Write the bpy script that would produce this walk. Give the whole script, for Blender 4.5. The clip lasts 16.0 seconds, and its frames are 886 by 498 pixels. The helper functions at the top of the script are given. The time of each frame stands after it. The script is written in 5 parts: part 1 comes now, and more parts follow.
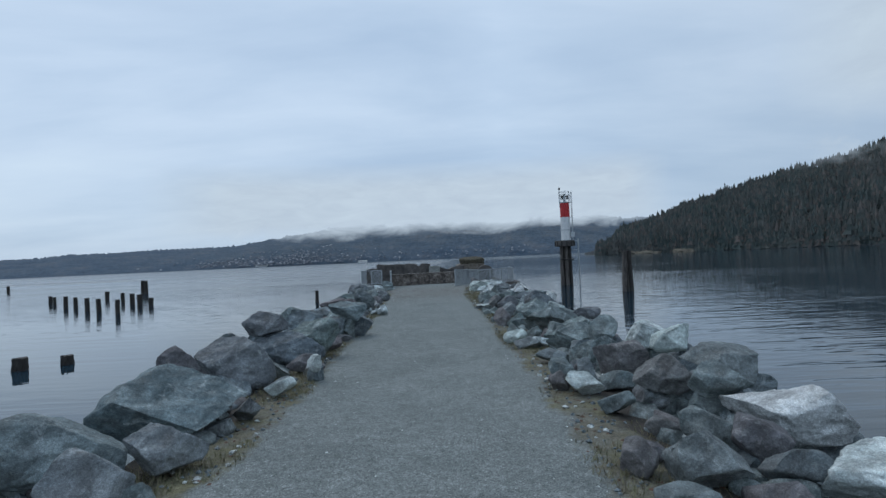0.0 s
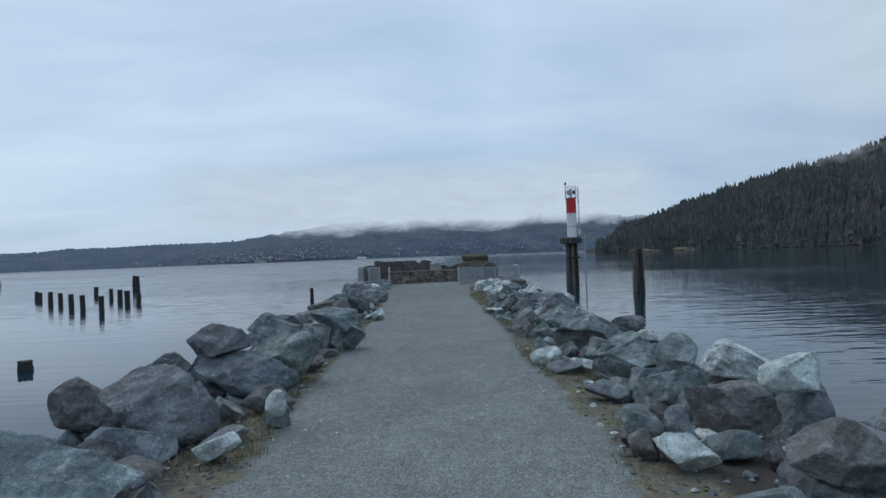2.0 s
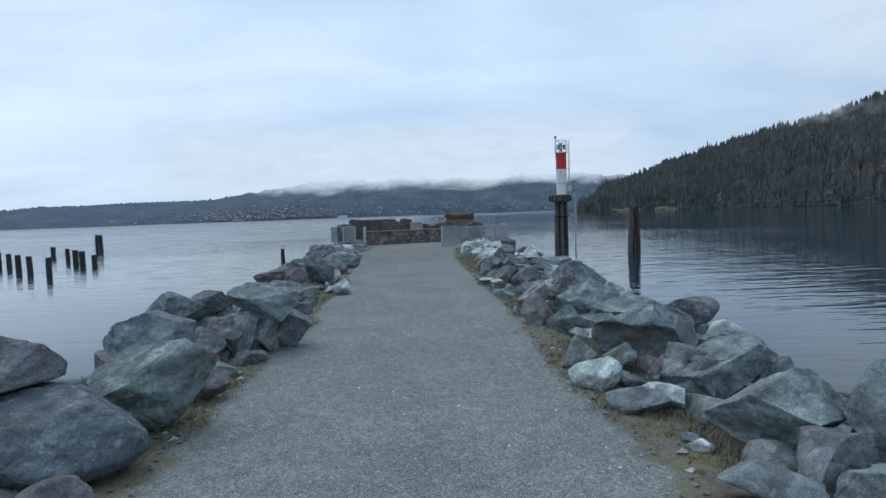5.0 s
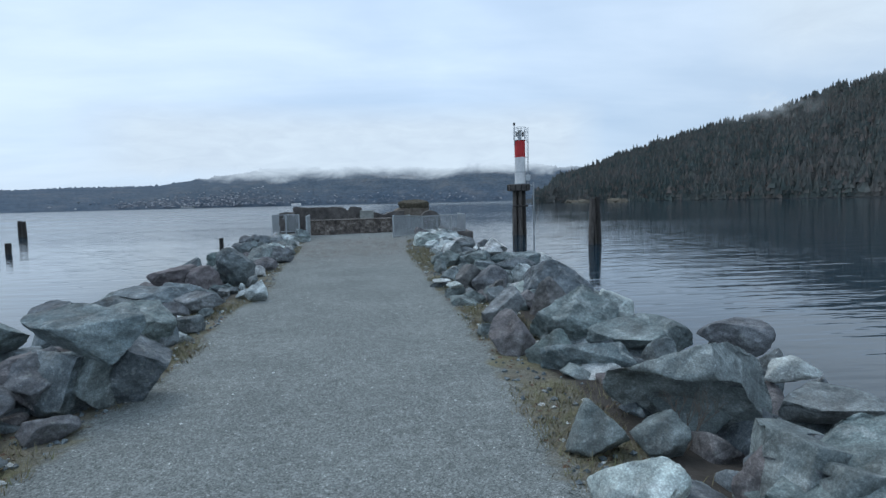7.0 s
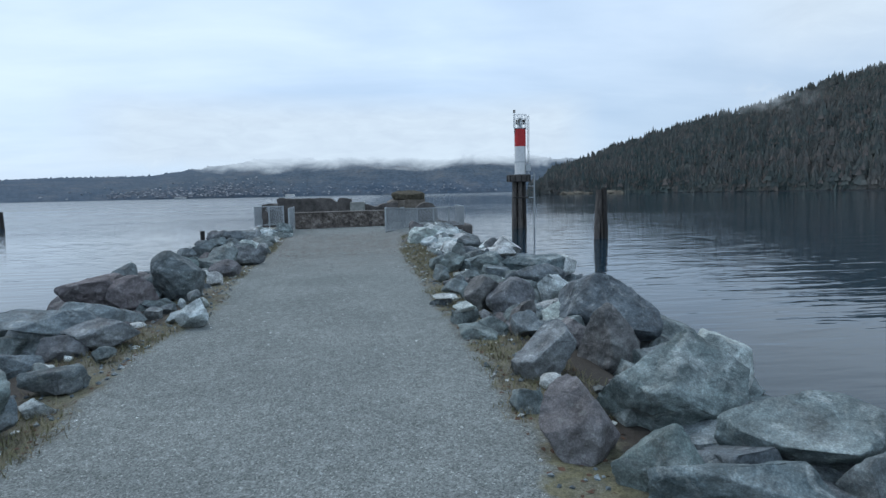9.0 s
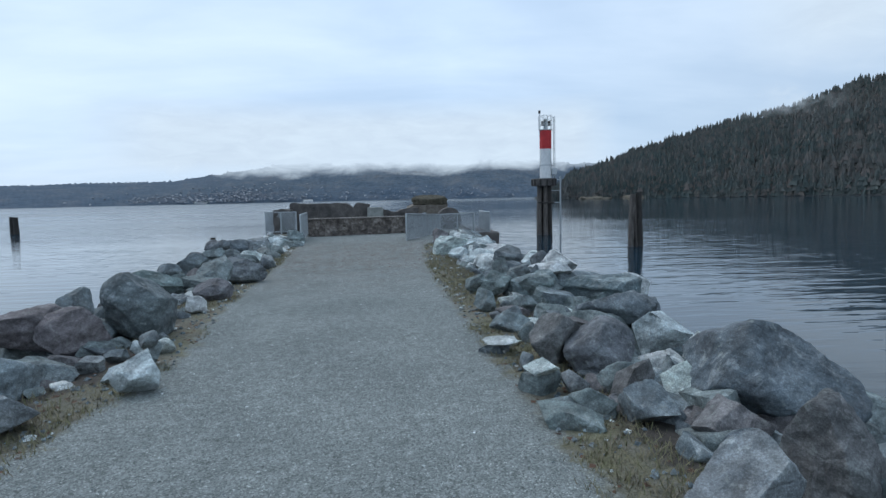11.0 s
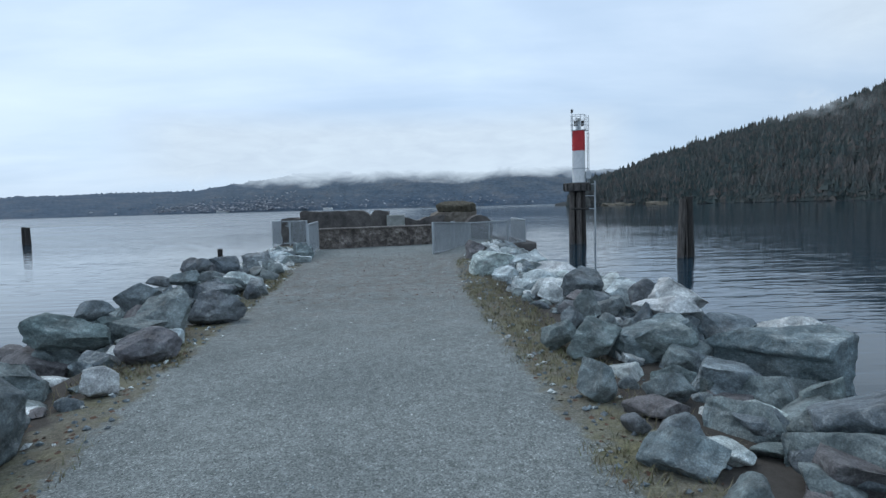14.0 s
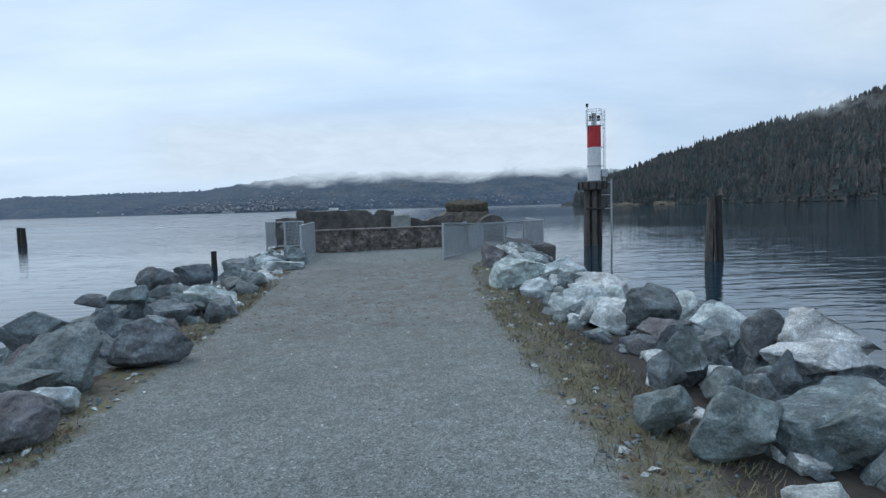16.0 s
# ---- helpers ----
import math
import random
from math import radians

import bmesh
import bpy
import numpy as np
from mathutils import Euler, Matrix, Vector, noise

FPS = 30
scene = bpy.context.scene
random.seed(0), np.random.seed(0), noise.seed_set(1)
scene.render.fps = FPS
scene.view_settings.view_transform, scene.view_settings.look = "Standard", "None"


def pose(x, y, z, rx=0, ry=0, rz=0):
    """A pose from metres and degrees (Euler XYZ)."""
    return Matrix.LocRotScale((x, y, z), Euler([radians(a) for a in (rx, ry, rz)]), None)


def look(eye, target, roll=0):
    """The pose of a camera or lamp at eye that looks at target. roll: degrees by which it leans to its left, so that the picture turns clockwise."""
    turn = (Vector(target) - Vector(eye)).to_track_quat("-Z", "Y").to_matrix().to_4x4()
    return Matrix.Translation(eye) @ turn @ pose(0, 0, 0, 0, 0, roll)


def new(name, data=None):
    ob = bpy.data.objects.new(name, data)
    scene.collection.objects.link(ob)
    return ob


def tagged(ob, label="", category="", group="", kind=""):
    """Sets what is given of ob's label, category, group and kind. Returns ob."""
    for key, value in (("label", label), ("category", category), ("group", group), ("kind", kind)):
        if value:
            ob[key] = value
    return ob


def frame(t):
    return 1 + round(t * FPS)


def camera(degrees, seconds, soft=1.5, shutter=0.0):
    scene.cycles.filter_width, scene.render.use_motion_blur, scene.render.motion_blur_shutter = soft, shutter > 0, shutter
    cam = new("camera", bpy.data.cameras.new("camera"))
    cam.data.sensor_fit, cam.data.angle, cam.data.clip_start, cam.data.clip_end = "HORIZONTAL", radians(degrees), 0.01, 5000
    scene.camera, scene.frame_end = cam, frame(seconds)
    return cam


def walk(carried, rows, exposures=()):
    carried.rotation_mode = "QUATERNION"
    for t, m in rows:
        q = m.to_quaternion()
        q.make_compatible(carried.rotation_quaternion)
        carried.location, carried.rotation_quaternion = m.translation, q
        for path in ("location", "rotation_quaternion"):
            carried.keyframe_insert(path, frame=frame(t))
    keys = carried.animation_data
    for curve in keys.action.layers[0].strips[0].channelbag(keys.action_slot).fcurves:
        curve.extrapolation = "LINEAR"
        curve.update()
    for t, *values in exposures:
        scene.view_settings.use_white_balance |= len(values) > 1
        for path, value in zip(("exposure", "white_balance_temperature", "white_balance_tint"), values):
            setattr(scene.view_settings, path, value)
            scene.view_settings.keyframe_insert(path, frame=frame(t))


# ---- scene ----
cam = camera(75.0, 16.0)
PATH = [
    (0, (0.013, 0.104, 1.689), (0.009, 2.104, 1.72), -2.6),
    (0.5, (-0.021, 0.729, 1.694), (-0.023, 2.729, 1.725), -2.5),
    (1, (-0.063, 1.323, 1.704), (-0.066, 3.322, 1.732), -2.5),
    (1.5, (-0.123, 1.901, 1.702), (-0.125, 3.901, 1.73), -2.2),
    (2, (-0.171, 2.518, 1.691), (-0.173, 4.517, 1.711), -2.2),
    (2.5, (-0.252, 3.074, 1.691), (-0.256, 5.074, 1.678), -2.0),
    (3, (-0.24, 3.63, 1.699), (-0.245, 5.629, 1.656), -2.1),
    (3.5, (-0.248, 4.228, 1.655), (-0.254, 6.227, 1.583), -2.1),
    (3.7, (-0.232, 4.463, 1.648), (-0.236, 6.461, 1.563), -2.0),
    (5.8, (-0.144, 6.918, 1.583), (-0.012, 8.908, 1.439), -1.8),
    (6, (-0.109, 7.153, 1.57), (0.045, 9.141, 1.418), -1.6),
    (6.5, (0.001, 7.806, 1.561), (0.184, 9.791, 1.401), -1.6),
    (7, (0.076, 8.448, 1.552), (0.284, 10.43, 1.387), -1.4),
    (7.5, (0.165, 9.065, 1.539), (0.394, 11.044, 1.368), -1.4),
    (8, (0.173, 9.702, 1.539), (0.407, 11.68, 1.357), -1.2),
    (8.5, (0.217, 10.365, 1.543), (0.452, 12.342, 1.354), -1.3),
    (9, (0.218, 11.0, 1.54), (0.444, 12.977, 1.345), -1.2),
    (9.2, (0.231, 11.245, 1.531), (0.454, 13.222, 1.334), -1.2),
    (11.3, (0.104, 13.624, 1.508), (0.268, 15.61, 1.333), -1.3),
    (11.5, (0.102, 13.821, 1.484), (0.265, 15.807, 1.308), -1.4),
    (12, (0.066, 14.428, 1.464), (0.209, 16.415, 1.296), -1.5),
    (12.5, (0.043, 15.016, 1.454), (0.173, 17.006, 1.291), -1.5),
    (13, (0.019, 15.591, 1.46), (0.138, 17.581, 1.302), -1.6),
    (13.5, (-0.028, 16.162, 1.477), (0.081, 18.153, 1.324), -1.5),
    (14, (-0.037, 16.754, 1.474), (0.066, 18.745, 1.325), -1.6),
    (14.5, (-0.043, 17.326, 1.476), (0.052, 19.319, 1.329), -1.6),
    (15, (-0.045, 17.894, 1.487), (0.049, 19.886, 1.338), -1.6),
    (15.5, (-0.065, 18.467, 1.455), (0.02, 20.459, 1.307), -1.5),
    (16, (-0.083, 19.029, 1.435), (0.001, 21.022, 1.287), -1.6),
]
walk(cam, [(t, look(eye, aim, roll)) for t, eye, aim, roll in PATH],
     exposures=[(0.0, 0.0), (2.0, 0.0), (3.5, 0.17), (6.0, 0.32), (9.0, 0.36), (12.5, 0.34), (16.0, 0.32)])

WATER = -1.75
rng = random.Random(7)


# ---- light ----
world = bpy.data.worlds.new("overcast_sky")
scene.world = world
world.use_nodes = True
wt = world.node_tree
wt.nodes.clear()
W = wt.nodes.new
w_out, w_bg, w_sky = W("ShaderNodeOutputWorld"), W("ShaderNodeBackground"), W("ShaderNodeTexSky")
w_sky.sky_type, w_sky.sun_disc = "NISHITA", False
w_sky.sun_elevation, w_sky.sun_rotation = radians(48), radians(-35)
w_sky.air_density, w_sky.dust_density = 1.0, 2.0
w_tc, w_sep = W("ShaderNodeTexCoord"), W("ShaderNodeSeparateXYZ")
wt.links.new(w_tc.outputs["Generated"], w_sep.inputs[0])


def w_math(op, a, b=None, clamp=False):
    n = W("ShaderNodeMath")
    n.operation, n.use_clamp = op, clamp
    for i, v in enumerate((a, b)):
        if v is None:
            continue
        if isinstance(v, (int, float)):
            n.inputs[i].default_value = v
        else:
            wt.links.new(v, n.inputs[i])
    return n.outputs[0]


# clouds lie on a flat deck: directions are spread out by their height
w_h = w_math("ADD", w_math("MAXIMUM", w_sep.outputs[2], 0.0), 0.16)
w_uv = W("ShaderNodeCombineXYZ")
wt.links.new(w_math("DIVIDE", w_sep.outputs[0], w_h), w_uv.inputs[0])
wt.links.new(w_math("DIVIDE", w_sep.outputs[1], w_h), w_uv.inputs[1])


def w_noise(scale, detail, rough, offset, distortion=0.0):
    m, n = W("ShaderNodeMapping"), W("ShaderNodeTexNoise")
    m.inputs["Location"].default_value, m.inputs["Scale"].default_value = offset, (0.5, 1.0, 1.0)
    n.inputs["Scale"].default_value, n.inputs["Detail"].default_value = scale, detail
    n.inputs["Roughness"].default_value, n.inputs["Distortion"].default_value = rough, distortion
    wt.links.new(w_uv.outputs[0], m.inputs[0])
    wt.links.new(m.outputs[0], n.inputs["Vector"])
    return n.outputs["Fac"]


def w_ramp(fac, stops):
    r = W("ShaderNodeValToRGB")
    while len(r.color_ramp.elements) < len(stops):
        r.color_ramp.elements.new(0.5)
    for e, (p, c) in zip(r.color_ramp.elements, stops):
        e.position, e.color = p, (*c, 1)
    wt.links.new(fac, r.inputs[0])
    return r.outputs[0]


def w_mix(fac, a, b, mode="MIX"):
    n = W("ShaderNodeMix")
    n.data_type, n.blend_type = "RGBA", mode
    for socket, v in ((n.inputs[0], fac), (n.inputs[6], a), (n.inputs[7], b)):
        if isinstance(v, (int, float)):
            socket.default_value = v
        elif isinstance(v, tuple):
            socket.default_value = (*v, 1)
        else:
            wt.links.new(v, socket)
    return n.outputs[2]


w_big = w_noise(0.75, 6, 0.5, (3.1, 1.4, 0), 0.35)
w_fine = w_noise(2.2, 6, 0.55, (7.7, 0.3, 2), 0.3)
w_cover = w_math("ADD", w_math("MULTIPLY", w_big, 0.7), w_math("MULTIPLY", w_fine, 0.3))
w_cloud = w_ramp(w_cover, [(0.34, (0.44, 0.56, 0.71)), (0.46, (0.54, 0.655, 0.79)), (0.56, (0.64, 0.745, 0.865)), (0.68, (0.73, 0.83, 0.92))])
# the deck thickens and greys towards the horizon
w_low = w_ramp(w_sep.outputs[2], [(0.0, (1, 1, 1)), (0.30, (0, 0, 0))])
w_cloud = w_mix(w_math("MULTIPLY", w_low, 0.55), w_cloud, (0.48, 0.595, 0.72))
w_bright = w_mix(0.08, w_cloud, w_mix(1.0, w_sky.outputs[0], (0.12, 0.12, 0.12), "MULTIPLY"))
w_right = w_ramp(w_sep.outputs[0], [(0.0, (0.93, 0.94, 0.96)), (0.1, (0.99, 0.99, 1.0)), (0.65, (0.80, 0.81, 0.83))])
w_bright = w_mix(1.0, w_bright, w_right, "MULTIPLY")
w_bright = w_mix(1.0, w_bright, (0.955, 1.01, 1.06), "MULTIPLY")
wt.links.new(w_bright, w_bg.inputs[0])
w_bg.inputs[1].default_value = 1.0
wt.links.new(w_bg.outputs[0], w_out.inputs[0])

sun = new("sun", bpy.data.lights.new("sun", "SUN"))
sun.data.energy, sun.data.angle, sun.data.color = 0.6, radians(35), (1.0, 0.97, 0.93)
sun.matrix_world = look((-30, 30, 60), (0, 0, 0))


# ---- materials ----
class Mat:
    """A node material in short words."""

    def __init__(self, name, rough=0.8, metal=0.0, spec=0.5):
        self.m = bpy.data.materials.new(name)
        self.m.use_nodes = True
        self.t = self.m.node_tree
        self.b = self.t.nodes["Principled BSDF"]
        self.b.inputs["Roughness"].default_value = rough
        self.b.inputs["Metallic"].default_value = metal
        self.b.inputs["Specular IOR Level"].default_value = spec
        self.tc = self.t.nodes.new("ShaderNodeTexCoord")
        self.obj = self.tc.outputs["Object"]

    def put(self, v, socket):
        if isinstance(v, (int, float)):
            socket.default_value = v
        elif isinstance(v, tuple):
            socket.default_value = (*v, 1) if len(v) == 3 and socket.type == "RGBA" else v
        else:
            self.t.links.new(v, socket)

    def map(self, scale=(1, 1, 1), loc=(0, 0, 0), rot=(0, 0, 0), vec=None):
        n = self.t.nodes.new("ShaderNodeMapping")
        n.inputs["Scale"].default_value, n.inputs["Location"].default_value, n.inputs["Rotation"].default_value = scale, loc, rot
        self.put(vec or self.obj, n.inputs[0])
        return n.outputs[0]

    def noise(self, scale, detail=4, rough=0.55, vec=None, dist=0.0):
        n = self.t.nodes.new("ShaderNodeTexNoise")
        for k, v in (("Scale", scale), ("Detail", detail), ("Roughness", rough), ("Distortion", dist)):
            n.inputs[k].default_value = v
        self.put(vec or self.obj, n.inputs["Vector"])
        return n.outputs["Fac"]

    def cells(self, scale, vec=None, out="Distance", feature="F1"):
        n = self.t.nodes.new("ShaderNodeTexVoronoi")
        n.feature = feature
        n.inputs["Scale"].default_value = scale
        self.put(vec or self.obj, n.inputs["Vector"])
        return n.outputs[out]

    def ramp(self, fac, stops):
        r = self.t.nodes.new("ShaderNodeValToRGB")
        while len(r.color_ramp.elements) < len(stops):
            r.color_ramp.elements.new(0.5)
        for e, (p, c) in zip(r.color_ramp.elements, stops):
            e.position, e.color = p, ((c, c, c, 1) if isinstance(c, (int, float)) else (*c, 1))
        self.put(fac, r.inputs[0])
        return r.outputs[0]

    def mix(self, fac, a, b, mode="MIX"):
        n = self.t.nodes.new("ShaderNodeMix")
        n.data_type, n.blend_type = "RGBA", mode
        self.put(fac, n.inputs[0]), self.put(a, n.inputs[6]), self.put(b, n.inputs[7])
        return n.outputs[2]

    def math(self, op, a, b=0.0, clamp=False):
        n = self.t.nodes.new("ShaderNodeMath")
        n.operation, n.use_clamp = op, clamp
        self.put(a, n.inputs[0]), self.put(b, n.inputs[1])
        return n.outputs[0]

    def rand(self):
        return self.t.nodes.new("ShaderNodeObjectInfo").outputs["Random"]

    def island(self):
        return self.t.nodes.new("ShaderNodeNewGeometry").outputs["Random Per Island"]

    def attr(self, name):
        n = self.t.nodes.new("ShaderNodeAttribute")
        n.attribute_name = name
        return n.outputs["Fac"]

    def normal_z(self):
        g, s = self.t.nodes.new("ShaderNodeNewGeometry"), self.t.nodes.new("ShaderNodeSeparateXYZ")
        self.t.links.new(g.outputs["Normal"], s.inputs[0])
        return s.outputs[2]

    def xyz(self, vec=None):
        s = self.t.nodes.new("ShaderNodeSeparateXYZ")
        self.put(vec or self.obj, s.inputs[0])
        return s.outputs

    def color(self, v):
        self.put(v, self.b.inputs["Base Color"])
        return self

    def rough(self, v):
        self.put(v, self.b.inputs["Roughness"])
        return self

    def bump(self, height, strength=0.5, distance=0.02, under=None):
        n = self.t.nodes.new("ShaderNodeBump")
        n.inputs["Strength"].default_value, n.inputs["Distance"].default_value = strength, distance
        self.put(height, n.inputs["Height"])
        if under:
            self.t.links.new(under, n.inputs["Normal"])
        self.t.links.new(n.outputs[0], self.b.inputs["Normal"])
        return n.outputs[0]


def rock_material(name, dark, mid, pale, streak, lichen):
    a = Mat(name, 0.82, 0, 0.35)
    r = a.rand()
    soft_dark, soft_pale = tuple(0.55 * d + 0.45 * m for d, m in zip(dark, mid)), tuple(0.45 * p + 0.55 * m for p, m in zip(pale, mid))
    base = a.ramp(a.noise(1.9, 4, 0.55, dist=0.3), [(0.3, soft_dark), (0.52, mid), (0.74, soft_pale)])
    tone = a.ramp(r, [(0.0, (0.78, 0.87, 0.93)), (0.35, (0.98, 1.03, 1.04)), (0.6, (0.84, 0.95, 0.93)), (0.85, (1.0, 0.97, 0.99)), (1.0, (1.12, 1.14, 1.14))])
    base = a.mix(1.0, base, tone, "MULTIPLY")
    bands = a.noise(2.2, 6, 0.65, a.map((0.7, 1.1, 2.0), rot=(0.5, 0.7, 0.2)), 0.5)
    base = a.mix(a.math("MULTIPLY", a.ramp(bands, [(0.5, 0.0), (0.66, 1.0)]), streak * 0.55), base, pale)
    veins = a.noise(4.5, 5, 0.6, a.map((1, 1.5, 1), rot=(0.2, 0.9, 0.5)), 0.9)
    base = a.mix(a.math("MULTIPLY", a.ramp(veins, [(0.60, 0.0), (0.64, 1.0)]), 0.35), base, tuple(min(1, 1.25 * c) for c in pale))
    speck = a.noise(95, 3, 0.75)
    mottle = a.noise(33, 6, 0.72)
    base = a.mix(0.45, base, a.ramp(mottle, [(0.34, 0.62), (0.5, 1.08), (0.64, 1.7)]), "MULTIPLY")
    base = a.mix(0.55, base, a.ramp(speck, [(0.32, 0.5), (0.5, 1.03), (0.68, 2.0)]), "MULTIPLY")
    broad = a.noise(4.3, 5, 0.62, a.map((1.0, 1.0, 1.7), loc=(2, 7, 5), rot=(0.3, 0.5, 0.1)), 0.8)
    base = a.mix(0.8, base, a.ramp(broad, [(0.34, 0.55), (0.5, 1.0), (0.66, 1.6)]), "MULTIPLY")
    spots = a.math("MULTIPLY", a.ramp(a.noise(13, 5, 0.7), [(0.58, 0.0), (0.66, 1.0)]), lichen)
    base = a.mix(spots, base, (0.42, 0.46, 0.43))
    cracks = a.cells(1.9, a.map((1, 1.4, 1), rot=(0.4, 0.2, 0.7)), feature="DISTANCE_TO_EDGE")
    stain = a.ramp(a.noise(0.9, 4, 0.6, a.map(loc=(4, 2, 1))), [(0.52, 0.0), (0.68, 1.0)])
    base = a.mix(a.math("MULTIPLY", stain, 0.22), base, (0.11, 0.075, 0.06))
    a.color(base)
    a.rough(a.ramp(a.noise(6, 4), [(0.3, 0.65), (0.7, 0.95)]))
    relief = a.math("ADD", a.math("MULTIPLY", a.noise(6, 6, 0.55, dist=0.2), 0.5), a.math("MULTIPLY", a.ramp(cracks, [(0.0, 0.0), (0.02, 1.0)]), 0.05))
    chips = a.math("ADD", a.cells(5.5, a.map((1, 1.3, 0.9), rot=(0.6, 0.3, 0.2))), a.math("MULTIPLY", a.cells(14, a.map((1.2, 1, 1), rot=(0.1, 0.8, 0.4))), 0.45))
    relief = a.math("ADD", relief, a.math("MULTIPLY", chips, 0.55))
    first = a.bump(relief, 0.9, 0.07)
    a.bump(a.noise(48, 4, 0.7), 0.4, 0.008, first)
    return a.m


M_ROCK = {
    "grey": rock_material("rock_grey", (0.075, 0.089, 0.096), (0.150, 0.170, 0.177), (0.36, 0.39, 0.39), 0.45, 0.3),
    "dark": rock_material("rock_dark", (0.060, 0.068, 0.075), (0.115, 0.127, 0.135), (0.24, 0.26, 0.265), 0.3, 0.35),
    "brown": rock_material("rock_brown", (0.066, 0.060, 0.062), (0.130, 0.120, 0.123), (0.25, 0.24, 0.237), 0.25, 0.25),
    "green": rock_material("rock_green", (0.075, 0.094, 0.096), (0.142, 0.168, 0.168), (0.32, 0.355, 0.35), 0.7, 0.25),
    "pale": rock_material("rock_pale", (0.26, 0.28, 0.275), (0.43, 0.455, 0.445), (0.62, 0.645, 0.63), 0.6, 0.1),
}

a = Mat("path_gravel_and_verge", 0.92, 0, 0.25)
zone = a.attr("verge")
wob = a.math("ADD", zone, a.math("MULTIPLY", a.math("SUBTRACT", a.noise(2.3, 6, 0.72), 0.5), 1.6))
stones = a.cells(110, out="Color")
grain = a.noise(120, 3, 0.8)
gravel = a.ramp(stones, [(0.0, (0.085, 0.096, 0.092)), (0.45, (0.207, 0.228, 0.222)), (0.85, (0.305, 0.33, 0.32)), (1.0, (0.62, 0.64, 0.62))])
gravel = a.mix(0.6, gravel, a.ramp(a.noise(0.9, 5, 0.6), [(0.3, (0.72, 0.74, 0.74)), (0.7, (1.15, 1.15, 1.14))]), "MULTIPLY")
gravel = a.mix(0.7, gravel, a.ramp(a.noise(9, 4, 0.7), [(0.32, 0.72), (0.68, 1.2)]), "MULTIPLY")
gravel = a.mix(0.45, gravel, a.ramp(grain, [(0.3, 0.45), (0.7, 1.45)]), "MULTIPLY")
gravel = a.mix(0.6, gravel, a.ramp(a.noise(34, 6, 0.8), [(0.33, 0.5), (0.5, 0.95), (0.68, 1.5)]), "MULTIPLY")
rust = a.math("MULTIPLY", a.attr("debris"), a.ramp(a.noise(3.1, 5, 0.7), [(0.4, 0.0), (0.65, 0.5)]))
gravel = a.mix(rust, gravel, (0.13, 0.085, 0.06))
litter = a.mix(a.noise(17, 4, 0.7), (0.085, 0.078, 0.060), (0.19, 0.176, 0.134))
litter = a.mix(a.ramp(a.noise(1.4, 4, 0.6), [(0.44, 0.0), (0.58, 0.8)]), litter, (0.15, 0.142, 0.080))
litter = a.mix(0.8, litter, a.ramp(a.noise(55, 4, 0.8), [(0.3, 0.35), (0.7, 1.8)]), "MULTIPLY")
litter = a.mix(0.7, litter, a.ramp(a.noise(11, 5, 0.75), [(0.35, 0.6), (0.65, 1.5)]), "MULTIPLY")
soil = a.mix(a.noise(20, 4, 0.7), (0.03, 0.026, 0.022), (0.10, 0.09, 0.08))
litter = a.mix(a.ramp(a.noise(3.4, 5, 0.7, a.map(loc=(5, 1, 0))), [(0.42, 0.0), (0.6, 0.6)]), litter, a.mix(1.0, gravel, (0.80, 0.74, 0.66), "MULTIPLY"))
col = a.mix(a.ramp(wob, [(0.42, 0.0), (0.66, 1.0)]), gravel, litter)
col = a.mix(a.ramp(a.math("SUBTRACT", wob, 1.0), [(0.35, 0.0), (0.6, 1.0)]), col, soil)
a.color(col)
first = a.bump(a.noise(6, 5, 0.6), 0.35, 0.03)
a.bump(a.math("ADD", stones, a.math("MULTIPLY", grain, 0.7)), 0.7, 0.008, first)
M_GROUND = a.m

a = Mat("sea_water", 0.05, 0, 0.5)
a.b.inputs["IOR"].default_value = 1.33
x_, y_, z_ = a.xyz()
a.color((0.013, 0.034, 0.052))
wind = a.ramp(a.noise(0.012, 3, 0.6, a.map((1, 2.2, 1), loc=(13, 5, 0))), [(0.38, 0.35), (0.62, 1.0)])
swell = a.noise(0.55, 3, 0.5, a.map((0.3, 1.5, 1), rot=(0, 0, 0.2)), 0.3)
chop = a.noise(1.7, 2, 0.4, a.map((0.4, 1.5, 1), rot=(0, 0, -0.12)), 0.2)
side = a.ramp(a.math("ADD", a.math("MULTIPLY", x_, 0.02), 0.5), [(0.30, 0.55), (0.62, 1.0)])
far = a.ramp(a.math("MULTIPLY", a.math("ADD", y_, 300.0), 0.004), [(0.16, 0.0), (0.6, 1.0)])
left = a.ramp(a.math("ADD", a.math("MULTIPLY", x_, 0.004), 0.5), [(0.38, 1.0), (0.54, 0.0)])
side = a.math("MULTIPLY", side, a.math("ADD", a.math("SUBTRACT", 1.0, a.math("MULTIPLY", far, 0.65)), a.math("MULTIPLY", a.math("MULTIPLY", far, left), 1.3)))
height = a.math("MULTIPLY", a.math("MULTIPLY", a.math("ADD", swell, a.math("MULTIPLY", chop, 0.45)), wind), side)
a.bump(height, 1.0, 0.068)
gloss = a.ramp(a.math("MULTIPLY", a.math("ADD", y_, 300.0), 0.001), [(0.03, 0.025), (0.2, 0.05), (0.9, 0.16)])
ruffled = a.ramp(a.noise(1.0, 4, 0.6, a.map((0.004, 0.05, 1), loc=(3, 9, 0))), [(0.4, 0.08), (0.6, 0.26)])
a.rough(a.math("ADD", gloss, a.math("MULTIPLY", a.math("MULTIPLY", far, left), ruffled)))
M_WATER = a.m


